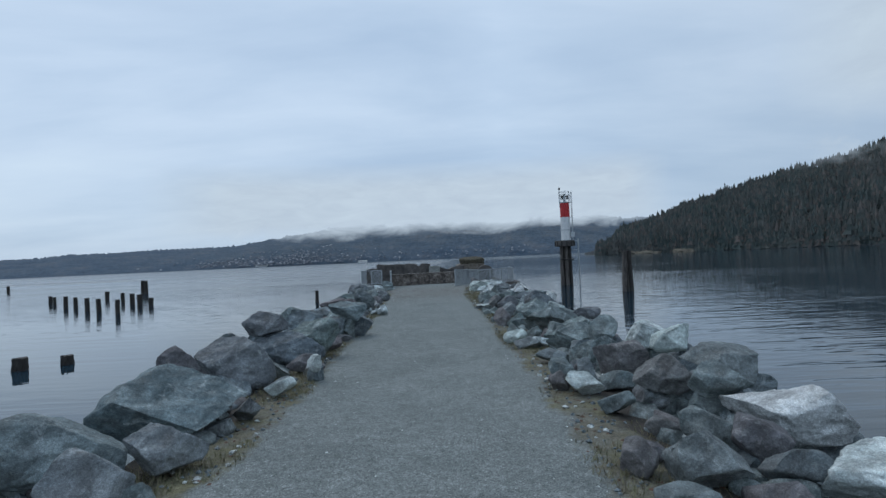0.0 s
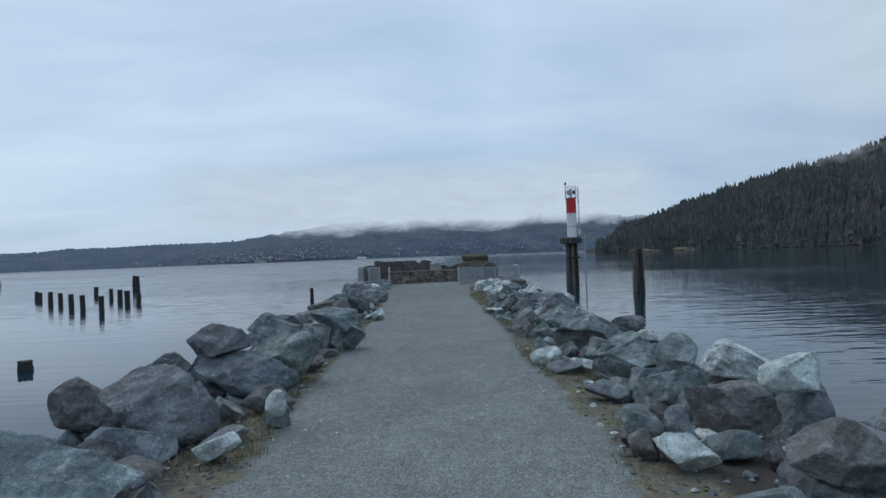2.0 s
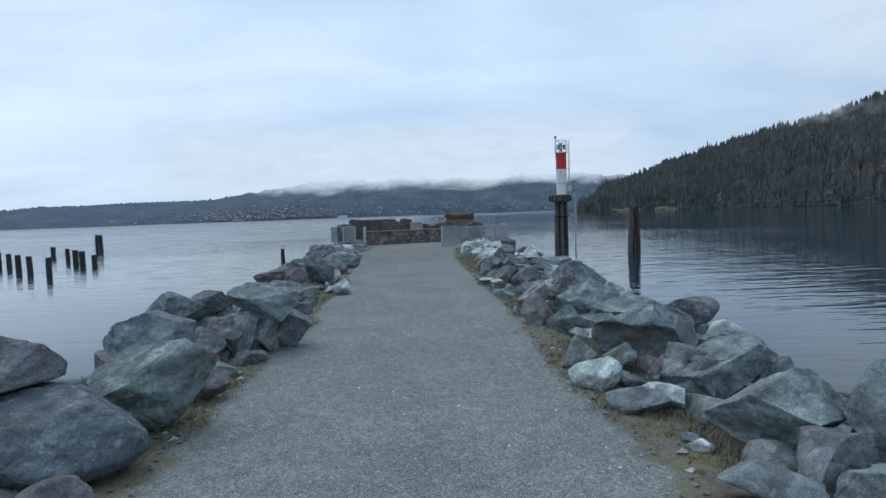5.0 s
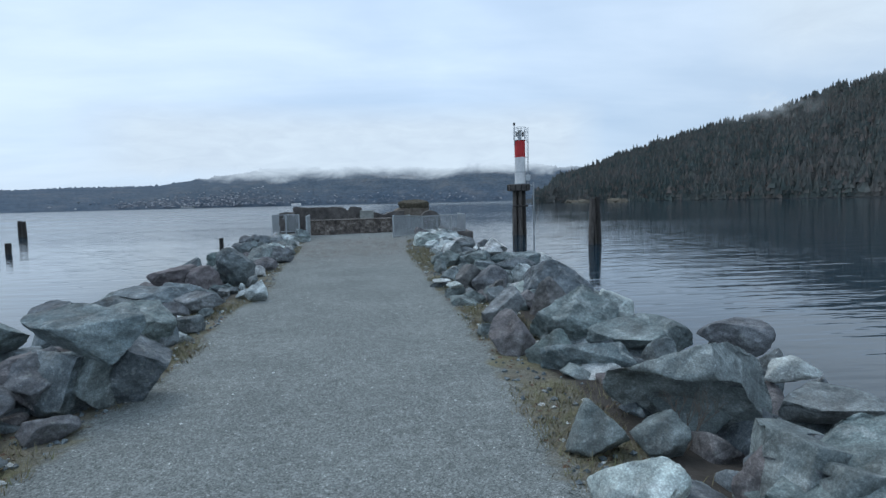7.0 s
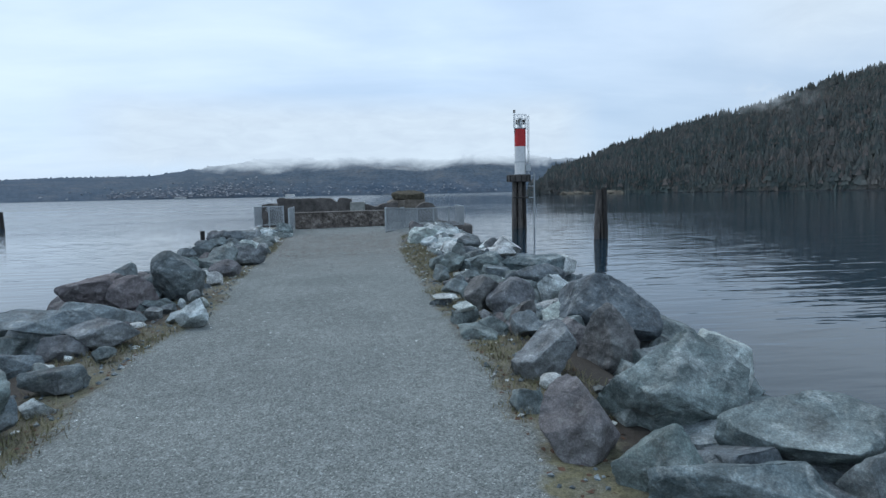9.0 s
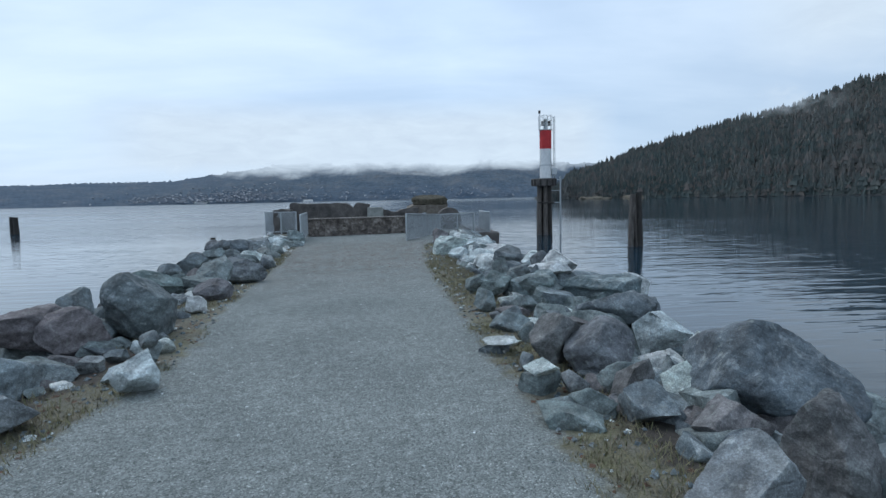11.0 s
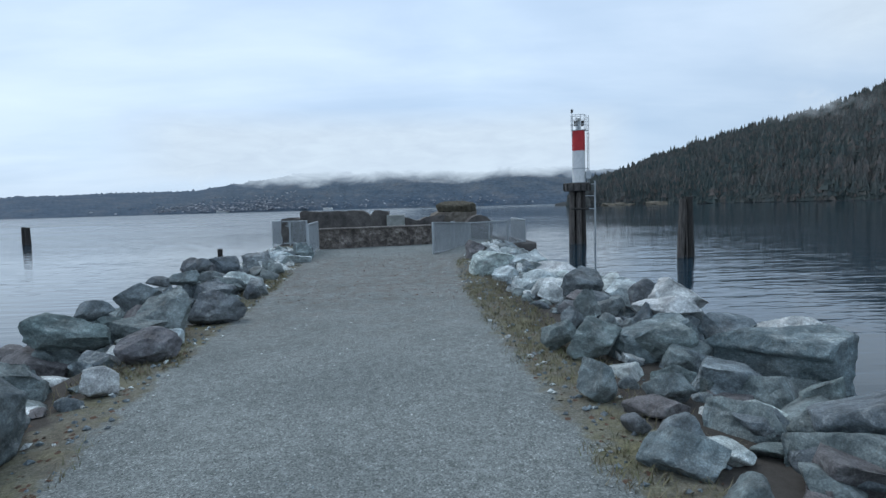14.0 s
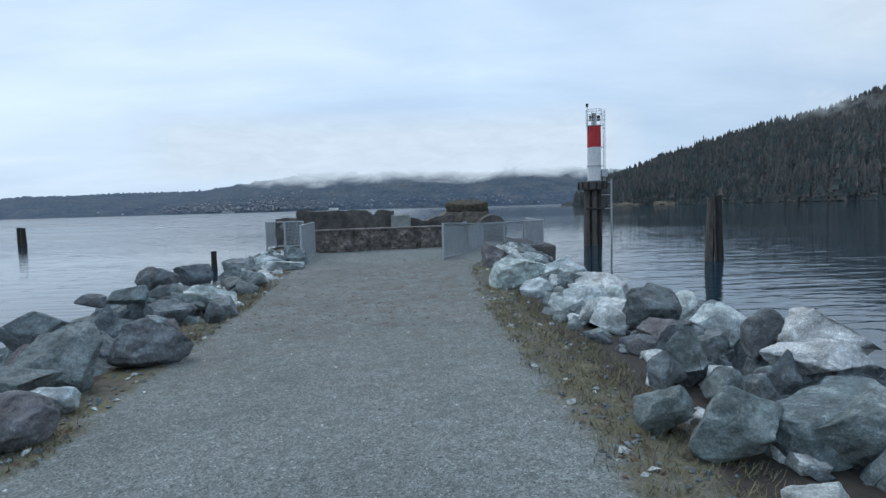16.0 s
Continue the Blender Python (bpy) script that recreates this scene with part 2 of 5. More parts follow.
def plain(name, dark, pale, scale=8.0, rough=0.8, metal=0.0, bump=0.3, dist=0.01, stretch=(1, 1, 1)):
    a = Mat(name, rough, metal, 0.4)
    v = a.map(stretch)
    c = a.ramp(a.noise(scale, 6, 0.65, v), [(0.3, dark), (0.7, pale)])
    c = a.mix(0.4, c, a.ramp(a.noise(scale * 9, 3, 0.7, v), [(0.3, 0.6), (0.7, 1.35)]), "MULTIPLY")
    a.color(c)
    a.bump(a.noise(scale * 4, 6, 0.7, v), bump, dist)
    return a.m


M_PILE = plain("wet_dark_timber", (0.014, 0.012, 0.011), (0.055, 0.048, 0.042), 3, 0.7, 0, 0.8, 0.03, (4, 4, 0.5))
M_PILE_GREY = plain("weathered_timber", (0.04, 0.034, 0.03), (0.17, 0.15, 0.135), 3, 0.85, 0, 0.8, 0.03, (4, 4, 0.5))
M_CONC = plain("old_rubble_concrete", (0.085, 0.075, 0.068), (0.30, 0.27, 0.245), 2.2, 0.92, 0, 1.0, 0.06)
a = Mat("rubble_aggregate", 0.92, 0, 0.3)
lumps = a.cells(8, out="Color")
c = a.ramp(lumps, [(0.0, (0.10, 0.088, 0.08)), (0.5, (0.165, 0.145, 0.132)), (0.9, (0.25, 0.225, 0.205)), (1.0, (0.42, 0.40, 0.375))])
c = a.mix(0.9, c, a.ramp(a.noise(2.2, 6, 0.75), [(0.34, (0.4, 0.38, 0.37)), (0.52, (1.0, 0.97, 0.95)), (0.66, (1.75, 1.75, 1.72))]), "MULTIPLY")
a.color(a.mix(0.5, c, a.ramp(a.noise(30, 4, 0.7), [(0.3, 0.5), (0.7, 1.5)]), "MULTIPLY"))
a.bump(a.math("ADD", a.cells(8), a.noise(9, 6, 0.7)), 1.0, 0.07)
M_RUBBLE = a.m
M_CONC_DARK = plain("dark_stained_concrete", (0.042, 0.039, 0.038), (0.165, 0.15, 0.14), 1.4, 0.92, 0, 0.8, 0.05)
M_CONC_PALE = plain("pale_concrete", (0.17, 0.18, 0.17), (0.33, 0.34, 0.32), 2.5, 0.9, 0, 0.5, 0.02)
M_STEEL = plain("galvanised_steel", (0.34, 0.37, 0.39), (0.5, 0.53, 0.55), 6, 0.45, 0.75, 0.1, 0.003)
M_RED = plain("red_paint", (0.42, 0.022, 0.026), (0.58, 0.035, 0.038), 2, 0.5, 0, 0.08, 0.01)
M_WHITE = plain("white_paint", (0.62, 0.63, 0.63), (0.82, 0.82, 0.81), 2, 0.5, 0, 0.08, 0.01, (1, 1, 0.3))
M_RUST = plain("rusty_iron", (0.03, 0.02, 0.016), (0.13, 0.075, 0.05), 5, 0.85, 0.2, 0.4, 0.01)

# conifer colours, with their darks lifted to carry the haze over the water
a = Mat("conifer_forest_hazed", 0.95, 0, 0.2)
c = a.ramp(a.island(), [(0.0, (0.058, 0.078, 0.078)), (0.45, (0.074, 0.097, 0.092)), (0.7, (0.094, 0.106, 0.098)), (0.88, (0.124, 0.114, 0.104)), (1.0, (0.140, 0.122, 0.112))])
c = a.mix(a.ramp(a.noise(0.022, 5, 0.65), [(0.42, 0.0), (0.62, 0.55)]), c, (0.132, 0.120, 0.112))
c = a.mix(0.8, c, a.ramp(a.noise(0.06, 4, 0.6), [(0.35, 0.75), (0.65, 1.25)]), "MULTIPLY")
a.color(a.mix(0.4, c, a.ramp(a.noise(0.5, 4, 0.7), [(0.3, 0.6), (0.7, 1.5)]), "MULTIPLY"))
M_FOREST = a.m
# ground under the trees, lightened to the same painted haze
a = Mat("undergrowth_hazed", 0.95, 0, 0.2)
a.color(a.ramp(a.noise(0.06, 8, 0.75), [(0.35, (0.055, 0.064, 0.07)), (0.6, (0.08, 0.084, 0.084)), (0.75, (0.11, 0.10, 0.095))]))
a.bump(a.noise(0.15, 8, 0.75), 1.0, 6)
M_HILL = a.m
# far woods: the blue air haze is painted into these base colours
a = Mat("distant_hill_haze_tint", 1.0, 0, 0.1)
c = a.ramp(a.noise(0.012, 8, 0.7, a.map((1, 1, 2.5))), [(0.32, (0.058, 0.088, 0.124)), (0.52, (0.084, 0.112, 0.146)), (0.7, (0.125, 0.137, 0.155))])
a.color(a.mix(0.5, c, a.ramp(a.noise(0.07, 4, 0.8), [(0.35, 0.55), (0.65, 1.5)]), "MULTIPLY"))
M_FAR_HAZED = a.m
M_SHORE = plain("shore_rock", (0.10, 0.085, 0.065), (0.26, 0.23, 0.18), 0.3, 0.9, 0, 0.5, 0.5)
M_HOUSE = Mat("house_walls", 0.8)
M_HOUSE.color(M_HOUSE.ramp(M_HOUSE.island(), [(0, (0.09, 0.11, 0.14)), (0.5, (0.15, 0.17, 0.20)), (0.85, (0.25, 0.27, 0.30)), (1, (0.46, 0.47, 0.49))]))
M_HOUSE = M_HOUSE.m


# ---- helpers of this scene ----
def mesh_of(name, bm, material, smooth=False):
    me = bpy.data.meshes.new(name)
    bm.to_mesh(me)
    bm.free()
    for p in me.polygons:
        p.use_smooth = smooth
    for m in (material if isinstance(material, (list, tuple)) else [material]):
        me.materials.append(m)
    return me


def part(name, bm, material, parent, label="", smooth=False):
    ob = new(name, mesh_of(name, bm, material, smooth))
    ob.parent = parent
    return tagged(ob, label)


def thing(name, x, y, z, label, category, group="", rz=0.0, kind=""):
    ob = new(name)
    ob.empty_display_size = 0.2
    ob.matrix_world = pose(x, y, z, 0, 0, rz)
    return tagged(ob, label, category, group, kind)


def box(bm, x0, x1, y0, y1, z0, z1, bevel=0.0):
    made = bmesh.ops.create_cube(bm, size=1.0)["verts"]
    for v in made:
        v.co = Vector((x0 + (x1 - x0) * (v.co.x + 0.5), y0 + (y1 - y0) * (v.co.y + 0.5), z0 + (z1 - z0) * (v.co.z + 0.5)))
    if bevel:
        edges = list({e for v in made for e in v.link_edges})
        bmesh.ops.bevel(bm, geom=edges, offset=bevel, segments=1, affect="EDGES")


def tube(bm, p, q, r0, r1=None, sides=12, rings=1, wobble=0.0, seed=0):
    """A round bar from p to q with its ends closed."""
    p, q, r1 = Vector(p), Vector(q), r0 if r1 is None else r1
    turn = (q - p).to_track_quat("Z", "Y")
    loops = []
    for k in range(rings + 1):
        f = k / rings
        row = []
        for i in range(sides):
            a = math.tau * i / sides
            r = r0 + (r1 - r0) * f
            if wobble:
                r *= 1 + wobble * noise.noise((3 * math.cos(a) + seed, 3 * math.sin(a), 4 * f + seed))
            row.append(bm.verts.new(p + (q - p) * f + turn @ Vector((r * math.cos(a), r * math.sin(a), 0))))
        loops.append(row)
    for lo, hi in zip(loops, loops[1:]):
        for i in range(sides):
            bm.faces.new((lo[i], lo[(i + 1) % sides], hi[(i + 1) % sides], hi[i]))
    bm.faces.new(reversed(loops[0])), bm.faces.new(loops[-1])


def from_arrays(name, verts, faces, material, smooth=False):
    me = bpy.data.meshes.new(name)
    me.from_pydata(verts, [], faces)
    me.materials.append(material)
    if smooth:
        for p in me.polygons:
            p.use_smooth = True
    return me


def lerp_table(table, x):
    xs, ys = [r[0] for r in table], [r[1] for r in table]
    return float(np.interp(x, xs, ys))


# ---- the jetty ----
HALF_R = [(-30, 1.3), (0, 1.25), (9, 1.12), (16, 1.15), (20, 1.3), (31, 1.35), (38, 2.0), (42, 3.0), (60, 3.6)]
HALF_L = [(-30, -2.0), (0, -1.95), (6, -1.85), (13, -1.85), (18, -2.2), (30, -2.6), (34, -3.1), (38, -3.6), (42, -5.2), (60, -5.6)]
GRAVEL_R = [(-30, 1.1), (4, 1.08), (8, 1.15), (12, 1.08), (16, 1.14), (18, 1.06), (21, 0.98), (24, 0.90), (28, 0.88), (33, 1.2), (38, 2.4), (42, 3.2), (60, 3.6)]
GRAVEL_L = [(-30, -1.9), (4, -1.82), (7, -1.78), (11.5, -2.1), (15, -1.96), (17, -2.2), (19, -2.0), (22, -2.35), (24, -2.5), (28, -2.75), (34, -3.3), (38, -3.9), (42, -5.2), (60, -5.6)]
LEVEL = [(-30, 0.08), (6, 0.07), (12, 0.0), (22, -0.02), (36, -0.06), (60, -0.06)]


def ground_height(x, y):
    """The jetty's surface: a level path, a verge and two banks that run down into the sea."""
    r, l, z = lerp_table(HALF_R, y), lerp_table(HALF_L, y), lerp_table(LEVEL, y)
    out = max(x - r - 1.0, l - 1.0 - x, 0.0)
    end = max(y - 50.0, 0.0)
    out = max(out, end)
    return max(z - 0.62 * out, -4.0) + 0.02 * noise.noise((x * 0.7, y * 0.7, 0)) - 0.03 * min(1, max(0, max(x - r, l - x)))


def build_ground():
    xs = np.concatenate([np.arange(-13, -5, 0.5), np.arange(-5, 4.6, 0.14), np.arange(4.6, 13, 0.5)])
    ys = np.arange(-30, 58, 0.2)
    verts = [(x, y, ground_height(x, y)) for y in ys for x in xs]
    n = len(xs)
    faces = [(j * n + i, j * n + i + 1, (j + 1) * n + i + 1, (j + 1) * n + i) for j in range(len(ys) - 1) for i in range(n - 1)]
    me = from_arrays("ground", verts, faces, M_GROUND, True)
    verge, debris = me.attributes.new("verge", "FLOAT", "POINT"), me.attributes.new("debris", "FLOAT", "POINT")
    for k, (x, y, z) in enumerate(verts):
        d = max(x - lerp_table(GRAVEL_R, y), lerp_table(GRAVEL_L, y) - x)
        verge.data[k].value = min(2.2, max(0.0, 0.5 + d * 1.9))
        debris.data[k].value = min(1.0, max(0.0, (y - 22) / 6)) * min(1, max(0, (36.5 - y) / 3))
    return tagged(new("ground", me), "grey crushed gravel path with mossy dry grass edges", "path", kind="structure")


build_ground()
wm = bmesh.new()
bmesh.ops.create_grid(wm, x_segments=40, y_segments=40, size=4600)
water = new("water", mesh_of("water", wm, M_WATER))
water.location = (0, 300, WATER)
tagged(water, "calm grey-blue inlet water with fine ripples", "water", kind="structure")


# ---- the hills across the water ----
RIDGE = [(14.5, 0.2), (15.6, 1.2), (17, 2.5), (19, 3.2), (24, 5.0), (29, 6.4), (33, 7.3), (36, 7.9), (38, 8.6), (40.5, 9.2), (44, 10.0), (55, 11.8), (80, 14.0), (100, 12.0)]
SHORE = [(14.5, 440), (17, 430), (22, 425), (30, 395), (40, 365), (60, 300), (100, 260)]


def near_hill(az, f):
    """A point of the wooded hill: az degrees right of ahead, f from the shore (0) to the ridge (1)."""
    r0 = lerp_table(SHORE, az)
    r = r0 + 420 * f
    top = math.tan(radians(lerp_table(RIDGE, az))) * (r0 + 420) - 12
    z = WATER - 0.3 + max(2.0, top) * (f ** 0.85 if f > 0 else f) + 5 * noise.noise((az * 0.7, f * 6, 2)) * min(1, f * 5)
    return Vector((r * math.sin(radians(az)), 15 + r * math.cos(radians(az)), z))


def build_near_hill():
    azs, fs = np.arange(14.0, 100.1, 0.7), np.linspace(-0.03, 1.25, 34)
    verts = []
    for az in azs:
        for f in fs:
            p = near_hill(az, min(f, 1.0) if f > 0 else f)
            if f > 1:
                p = p + Vector((math.sin(radians(az)), math.cos(radians(az)), -0.5)) * (f - 1) * 400
            if f < 0:
                p.z = WATER - 2
            verts.append(p)
    n = len(fs)
    faces = [(i * n + j, i * n + j + 1, (i + 1) * n + j + 1, (i + 1) * n + j) for i in range(len(azs) - 1) for j in range(n - 1)]
    tagged(new("wooded_hill", from_arrays("wooded_hill", verts, faces, M_HILL, True)), "steep dark conifer hillside rising from the far shore", "hill", kind="structure")


build_near_hill()


def conifer(verts, faces, p, h, r, rs):
    """Four ragged skirts of boughs on a bare stem."""
    base = len(verts)
    lean = rs.uniform(-0.02, 0.02, 2) * h
    tiers = 5
    for k in range(tiers):
        lo, hi = 0.02 + 0.17 * k, 0.40 + 0.17 * k if k < tiers - 1 else 1.0
        wide = r * (1.0 - 0.17 * k) * rs.uniform(0.85, 1.15)
        s = len(verts)
        turn = rs.uniform(0, 6.28)
        for i in range(8):
            a = turn + math.tau * i / 8
            q = wide * (rs.uniform(0.45, 0.7) if i % 2 else rs.uniform(0.9, 1.35))
            verts.append((p[0] + q * math.cos(a) + lean[0] * lo, p[1] + q * math.sin(a) + lean[1] * lo, p[2] + h * (lo + rs.uniform(-0.045, 0.045))))
        verts.append((p[0] + lean[0] * hi, p[1] + lean[1] * hi, p[2] + h * hi))
        for i in range(8):
            faces.append((s + i, s + (i + 1) % 8, s + 8))
    return base


def build_forest():
    rs = np.random.RandomState(5)
    verts, faces = [], []
    for _ in range(13500):
        az, f = 15.2 + 62 * rs.uniform() ** 1.25, max(0.002, rs.uniform(-0.03, 1.02))
        if az < 17 and rs.uniform() < 0.3:
            continue
        p = near_hill(az, f)
        h = rs.uniform(7, 14) * (0.75 if az < 17 else 1.0) * (0.72 if f > 0.55 else 1.0)
        if rs.uniform() < 0.08:
            h *= 1.3
        conifer(verts, faces, p, h, h * rs.uniform(0.17, 0.30), rs)
    tagged(new("conifer_trees", from_arrays("conifer_trees", verts, faces, M_FOREST)), "dense dark green conifer trees covering the hillside", "trees", kind="stuff")


build_forest()


def build_shore():
    """Bare rock ledges where the point meets the water."""
    rs = np.random.RandomState(3)
    for az0, az1 in ((18.2, 21.0), (22.6, 24.2)):
        bm = bmesh.new()
        for _ in range(26):
            az = rs.uniform(az0, az1)
            p = near_hill(az, 0.0)
            m = Matrix.LocRotScale(Vector((p.x, p.y + rs.uniform(-3, 1), WATER + rs.uniform(-0.2, 0.9))), Euler(rs.uniform(-0.3, 0.3, 3)), Vector((rs.uniform(2.5, 5), rs.uniform(2, 3), rs.uniform(0.8, 1.8))))
            bmesh.ops.create_icosphere(bm, subdivisions=2, radius=1.0, matrix=m)
        for v in bm.verts:
            v.co += 0.5 * noise.noise_vector(v.co * 0.5)
        tagged(new("shore_ledge", mesh_of("shore_ledge", bm, M_SHORE)), "bare tan rock ledge at the foot of the wooded point", "rock", kind="structure")


build_shore()

FAR_RIDGE = [(-60, 1.3), (-42, 1.4), (-36, 1.55), (-32, 1.8), (-27, 1.95), (-20, 2.1), (-14, 3.0), (-8, 4.0), (0, 4.6), (8, 4.6), (13, 3.9), (18, 3.2), (26, 3.0)]


def build_far_hill(name, label, r0, depth, ridge, material, rough, seed, az0, az1):
    azs, fs = np.arange(az0, az1, 0.12), np.concatenate([[-0.02], np.linspace(0, 1, 16), [1.15]])
    verts = []
    for az in azs:
        top = math.tan(radians(lerp_table(ridge, az))) * (r0 + depth)
        top *= 1 + 0.10 * noise.noise((az * 0.25, seed, 0)) + 0.05 * noise.noise((az * 1.1, seed, 3))
        for f in fs:
            g = min(max(f, 0), 1)
            r = r0 * (1 + 0.05 * noise.noise((az * 0.09, 5, seed))) + depth * f
            z = WATER - 1 + top * g ** 0.8 + rough * (noise.noise((az * 9, g * 20, seed)) + 0.7 * noise.noise((az * 23, g * 31, seed))) * min(1, g * 8) * (2.0 if f == 1 else 1.0)
            if f > 1 or f < 0:
                z = WATER - 8
            verts.append((r * math.sin(radians(az)), 15 + r * math.cos(radians(az)), z))
    n = len(fs)
    faces = [(i * n + j, i * n + j + 1, (i + 1) * n + j + 1, (i + 1) * n + j) for i in range(len(azs) - 1) for j in range(n - 1)]
    return tagged(new(name, from_arrays(name, verts, faces, material, True)), label, "hill", kind="structure")


build_far_hill("far_hill", "long wooded hills across the inlet, coloured blue for haze", 1800, 700, FAR_RIDGE, M_FAR_HAZED, 3.2, 1, -60, 27)


def build_town():
    rs = np.random.RandomState(8)
    bm = bmesh.new()
    for _ in range(760):
        u = rs.uniform()
        az = rs.normal(-16, 3.8) if u < 0.75 else rs.uniform(-12, 12)
        g = abs(rs.normal(0, 0.13)) + 0.01 if u < 0.75 else abs(rs.normal(0, 0.05)) + 0.005
        r = 1800 * (1 + 0.05 * noise.noise((az * 0.09, 5, 1))) + 700 * g
        top = math.tan(radians(lerp_table(FAR_RIDGE, az))) * 2500
        top *= 1 + 0.10 * noise.noise((az * 0.25, 1, 0)) + 0.05 * noise.noise((az * 1.1, 1, 3))
        z = WATER - 1 + top * g ** 0.8 + 2.5
        w, d, h = rs.uniform(2.5, 6), rs.uniform(5, 8), rs.uniform(1.0, 2.2)
        x, y, s = r * math.sin(radians(az)), 15 + r * math.cos(radians(az)) - 6, len(bm.verts)
        c = [(-w, -d, 0), (w, -d, 0), (w, d, 0), (-w, d, 0), (-w, -d, h), (w, -d, h), (w, d, h), (-w, d, h), (-w, 0, h * 1.6), (w, 0, h * 1.6)]
        vs = [bm.verts.new((x + a / 2, y + b / 2, z + k)) for a, b, k in c]
        for q in ((0, 1, 5, 4), (1, 2, 6, 9, 5), (2, 3, 7, 6), (3, 0, 4, 8, 7), (4, 5, 9, 8), (6, 7, 8, 9)):
            bm.faces.new([vs[i] for i in q])
    tagged(new("distant_houses", mesh_of("distant_houses", bm, M_HOUSE)), "scattered pale houses of a town across the water", "houses", kind="stuff")


build_town()


def build_boathouse(x, y, w, h, label):
    ob = thing("waterfront_building", x, y, WATER, label, "building", "waterfront buildings")
    bm = bmesh.new()
    box(bm, -w / 2, w / 2, -7, 7, 0, h, 0.2)
    part("wall", bm, M_WHITE, ob)
    bm = bmesh.new()
    for s in (-1, 1):
        vs = [bm.verts.new(c) for c in ((-w / 2 - 0.6, s * 7.6, h), (w / 2 + 0.6, s * 7.6, h), (w / 2 + 0.6, 0, h + 2.2), (-w / 2 - 0.6, 0, h + 2.2))]
        bm.faces.new(vs if s < 0 else vs[::-1])
    bmesh.ops.solidify(bm, geom=bm.faces[:], thickness=0.3)
    part("roof", bm, M_WHITE, ob)


build_boathouse(-542, 1708, 34, 6.5, "long white waterfront building on the far shore")
build_boathouse(-250, 1760, 26, 5, "low pale waterfront building on the far shore")


def cloud_material(name, lo, hi, scale, softness, gate):
    """Lit mist: thick above, torn into wisps along its lower edge."""
    a = Mat(name)
    m = a.m
    a.t.nodes.remove(a.b)
    out = a.t.nodes["Material Output"]
    glow, clear, mix = a.t.nodes.new("ShaderNodeEmission"), a.t.nodes.new("ShaderNodeBsdfTransparent"), a.t.nodes.new("ShaderNodeMixShader")
    z = a.xyz()[2]
    torn = a.noise(scale, 7, 0.6, a.map((1, 1, 2.2)), 0.5)
    up = a.math("DIVIDE", a.math("SUBTRACT", z, lo), hi - lo)
    up = a.math("ADD", up, a.math("MULTIPLY", a.math("SUBTRACT", torn, 0.5), softness))
    dens = a.ramp(up, [(0.15, 0.0), (0.5, 0.55), (0.9, 1.0)])
    dens = a.math("MULTIPLY", dens, a.attr("edge"))
    if gate:
        dens = a.math("MULTIPLY", dens, a.ramp(a.noise(gate, 4, 0.6, a.map(loc=(31, 7, 3))), [(0.45, 0.0), (0.62, 1.0)]))
    a.put(a.ramp(torn, [(0.3, (0.48, 0.58, 0.695)), (0.7, (0.54, 0.65, 0.76))]), glow.inputs[0])
    a.t.links.new(clear.outputs[0], mix.inputs[1]), a.t.links.new(glow.outputs[0], mix.inputs[2])
    a.put(dens, mix.inputs[0])
    a.t.links.new(mix.outputs[0], out.inputs[0])
    return m


def cloud_sheet(name, label, r, az0, az1, z0, z1, material, bulge=0.0, most=1.0):
    verts, faces, edge = [], [], []
    azs, rows = np.linspace(az0, az1, 60), np.linspace(0, 1, 14)
    for az in azs:
        for q in rows:
            rr = r + bulge * q
            verts.append((rr * math.sin(radians(az)), 15 + rr * math.cos(radians(az)), z0 + (z1 - z0) * q))
            edge.append(most * min(1, (az - az0) / 7, (az1 - az) / 4) * min(1, (1 - q) / 0.35))
    n = len(rows)
    faces = [(i * n + j, (i + 1) * n + j, (i + 1) * n + j + 1, i * n + j + 1) for i in range(len(azs) - 1) for j in range(n - 1)]
    me = from_arrays(name, verts, faces, material, True)
    at = me.attributes.new("edge", "FLOAT", "POINT")
    for k, e in enumerate(edge):
        at.data[k].value = max(0.0, e)
    ob = tagged(new(name, me), label, "cloud", kind="structure")
    ob.visible_shadow = False
    return ob


cloud_sheet("backdrop_cloud", "low grey cloud bank hiding the hilltops", 1760, -28, 22, 30, 420, cloud_material("low_cloud", 68, 128, 0.008, 1.1, 0), 700)
cloud_sheet("backdrop_mist", "thin drifting mist along the wooded ridge", 540, 31, 85, 40, 280, cloud_material("ridge_mist", 80, 140, 0.016, 0.6, 0), 60)
cloud_sheet("backdrop_wisp", "torn wisp of mist caught on the wooded ridge", 560, 30, 40, 56, 98, cloud_material("ridge_wisp", 58, 84, 0.03, 1.0, 0.03), 20, 0.75)


# ---- boulders ----
def unit_sphere(level):
    bm = bmesh.new()
    bmesh.ops.create_icosphere(bm, subdivisions=level, radius=1.0)
    v = np.array([tuple(p.co) for p in bm.verts])
    f = [[q.index for q in p.verts] for p in bm.faces]
    bm.free()
    return v, f


SPHERE = {n: unit_sphere(n) for n in (3, 4, 5)}


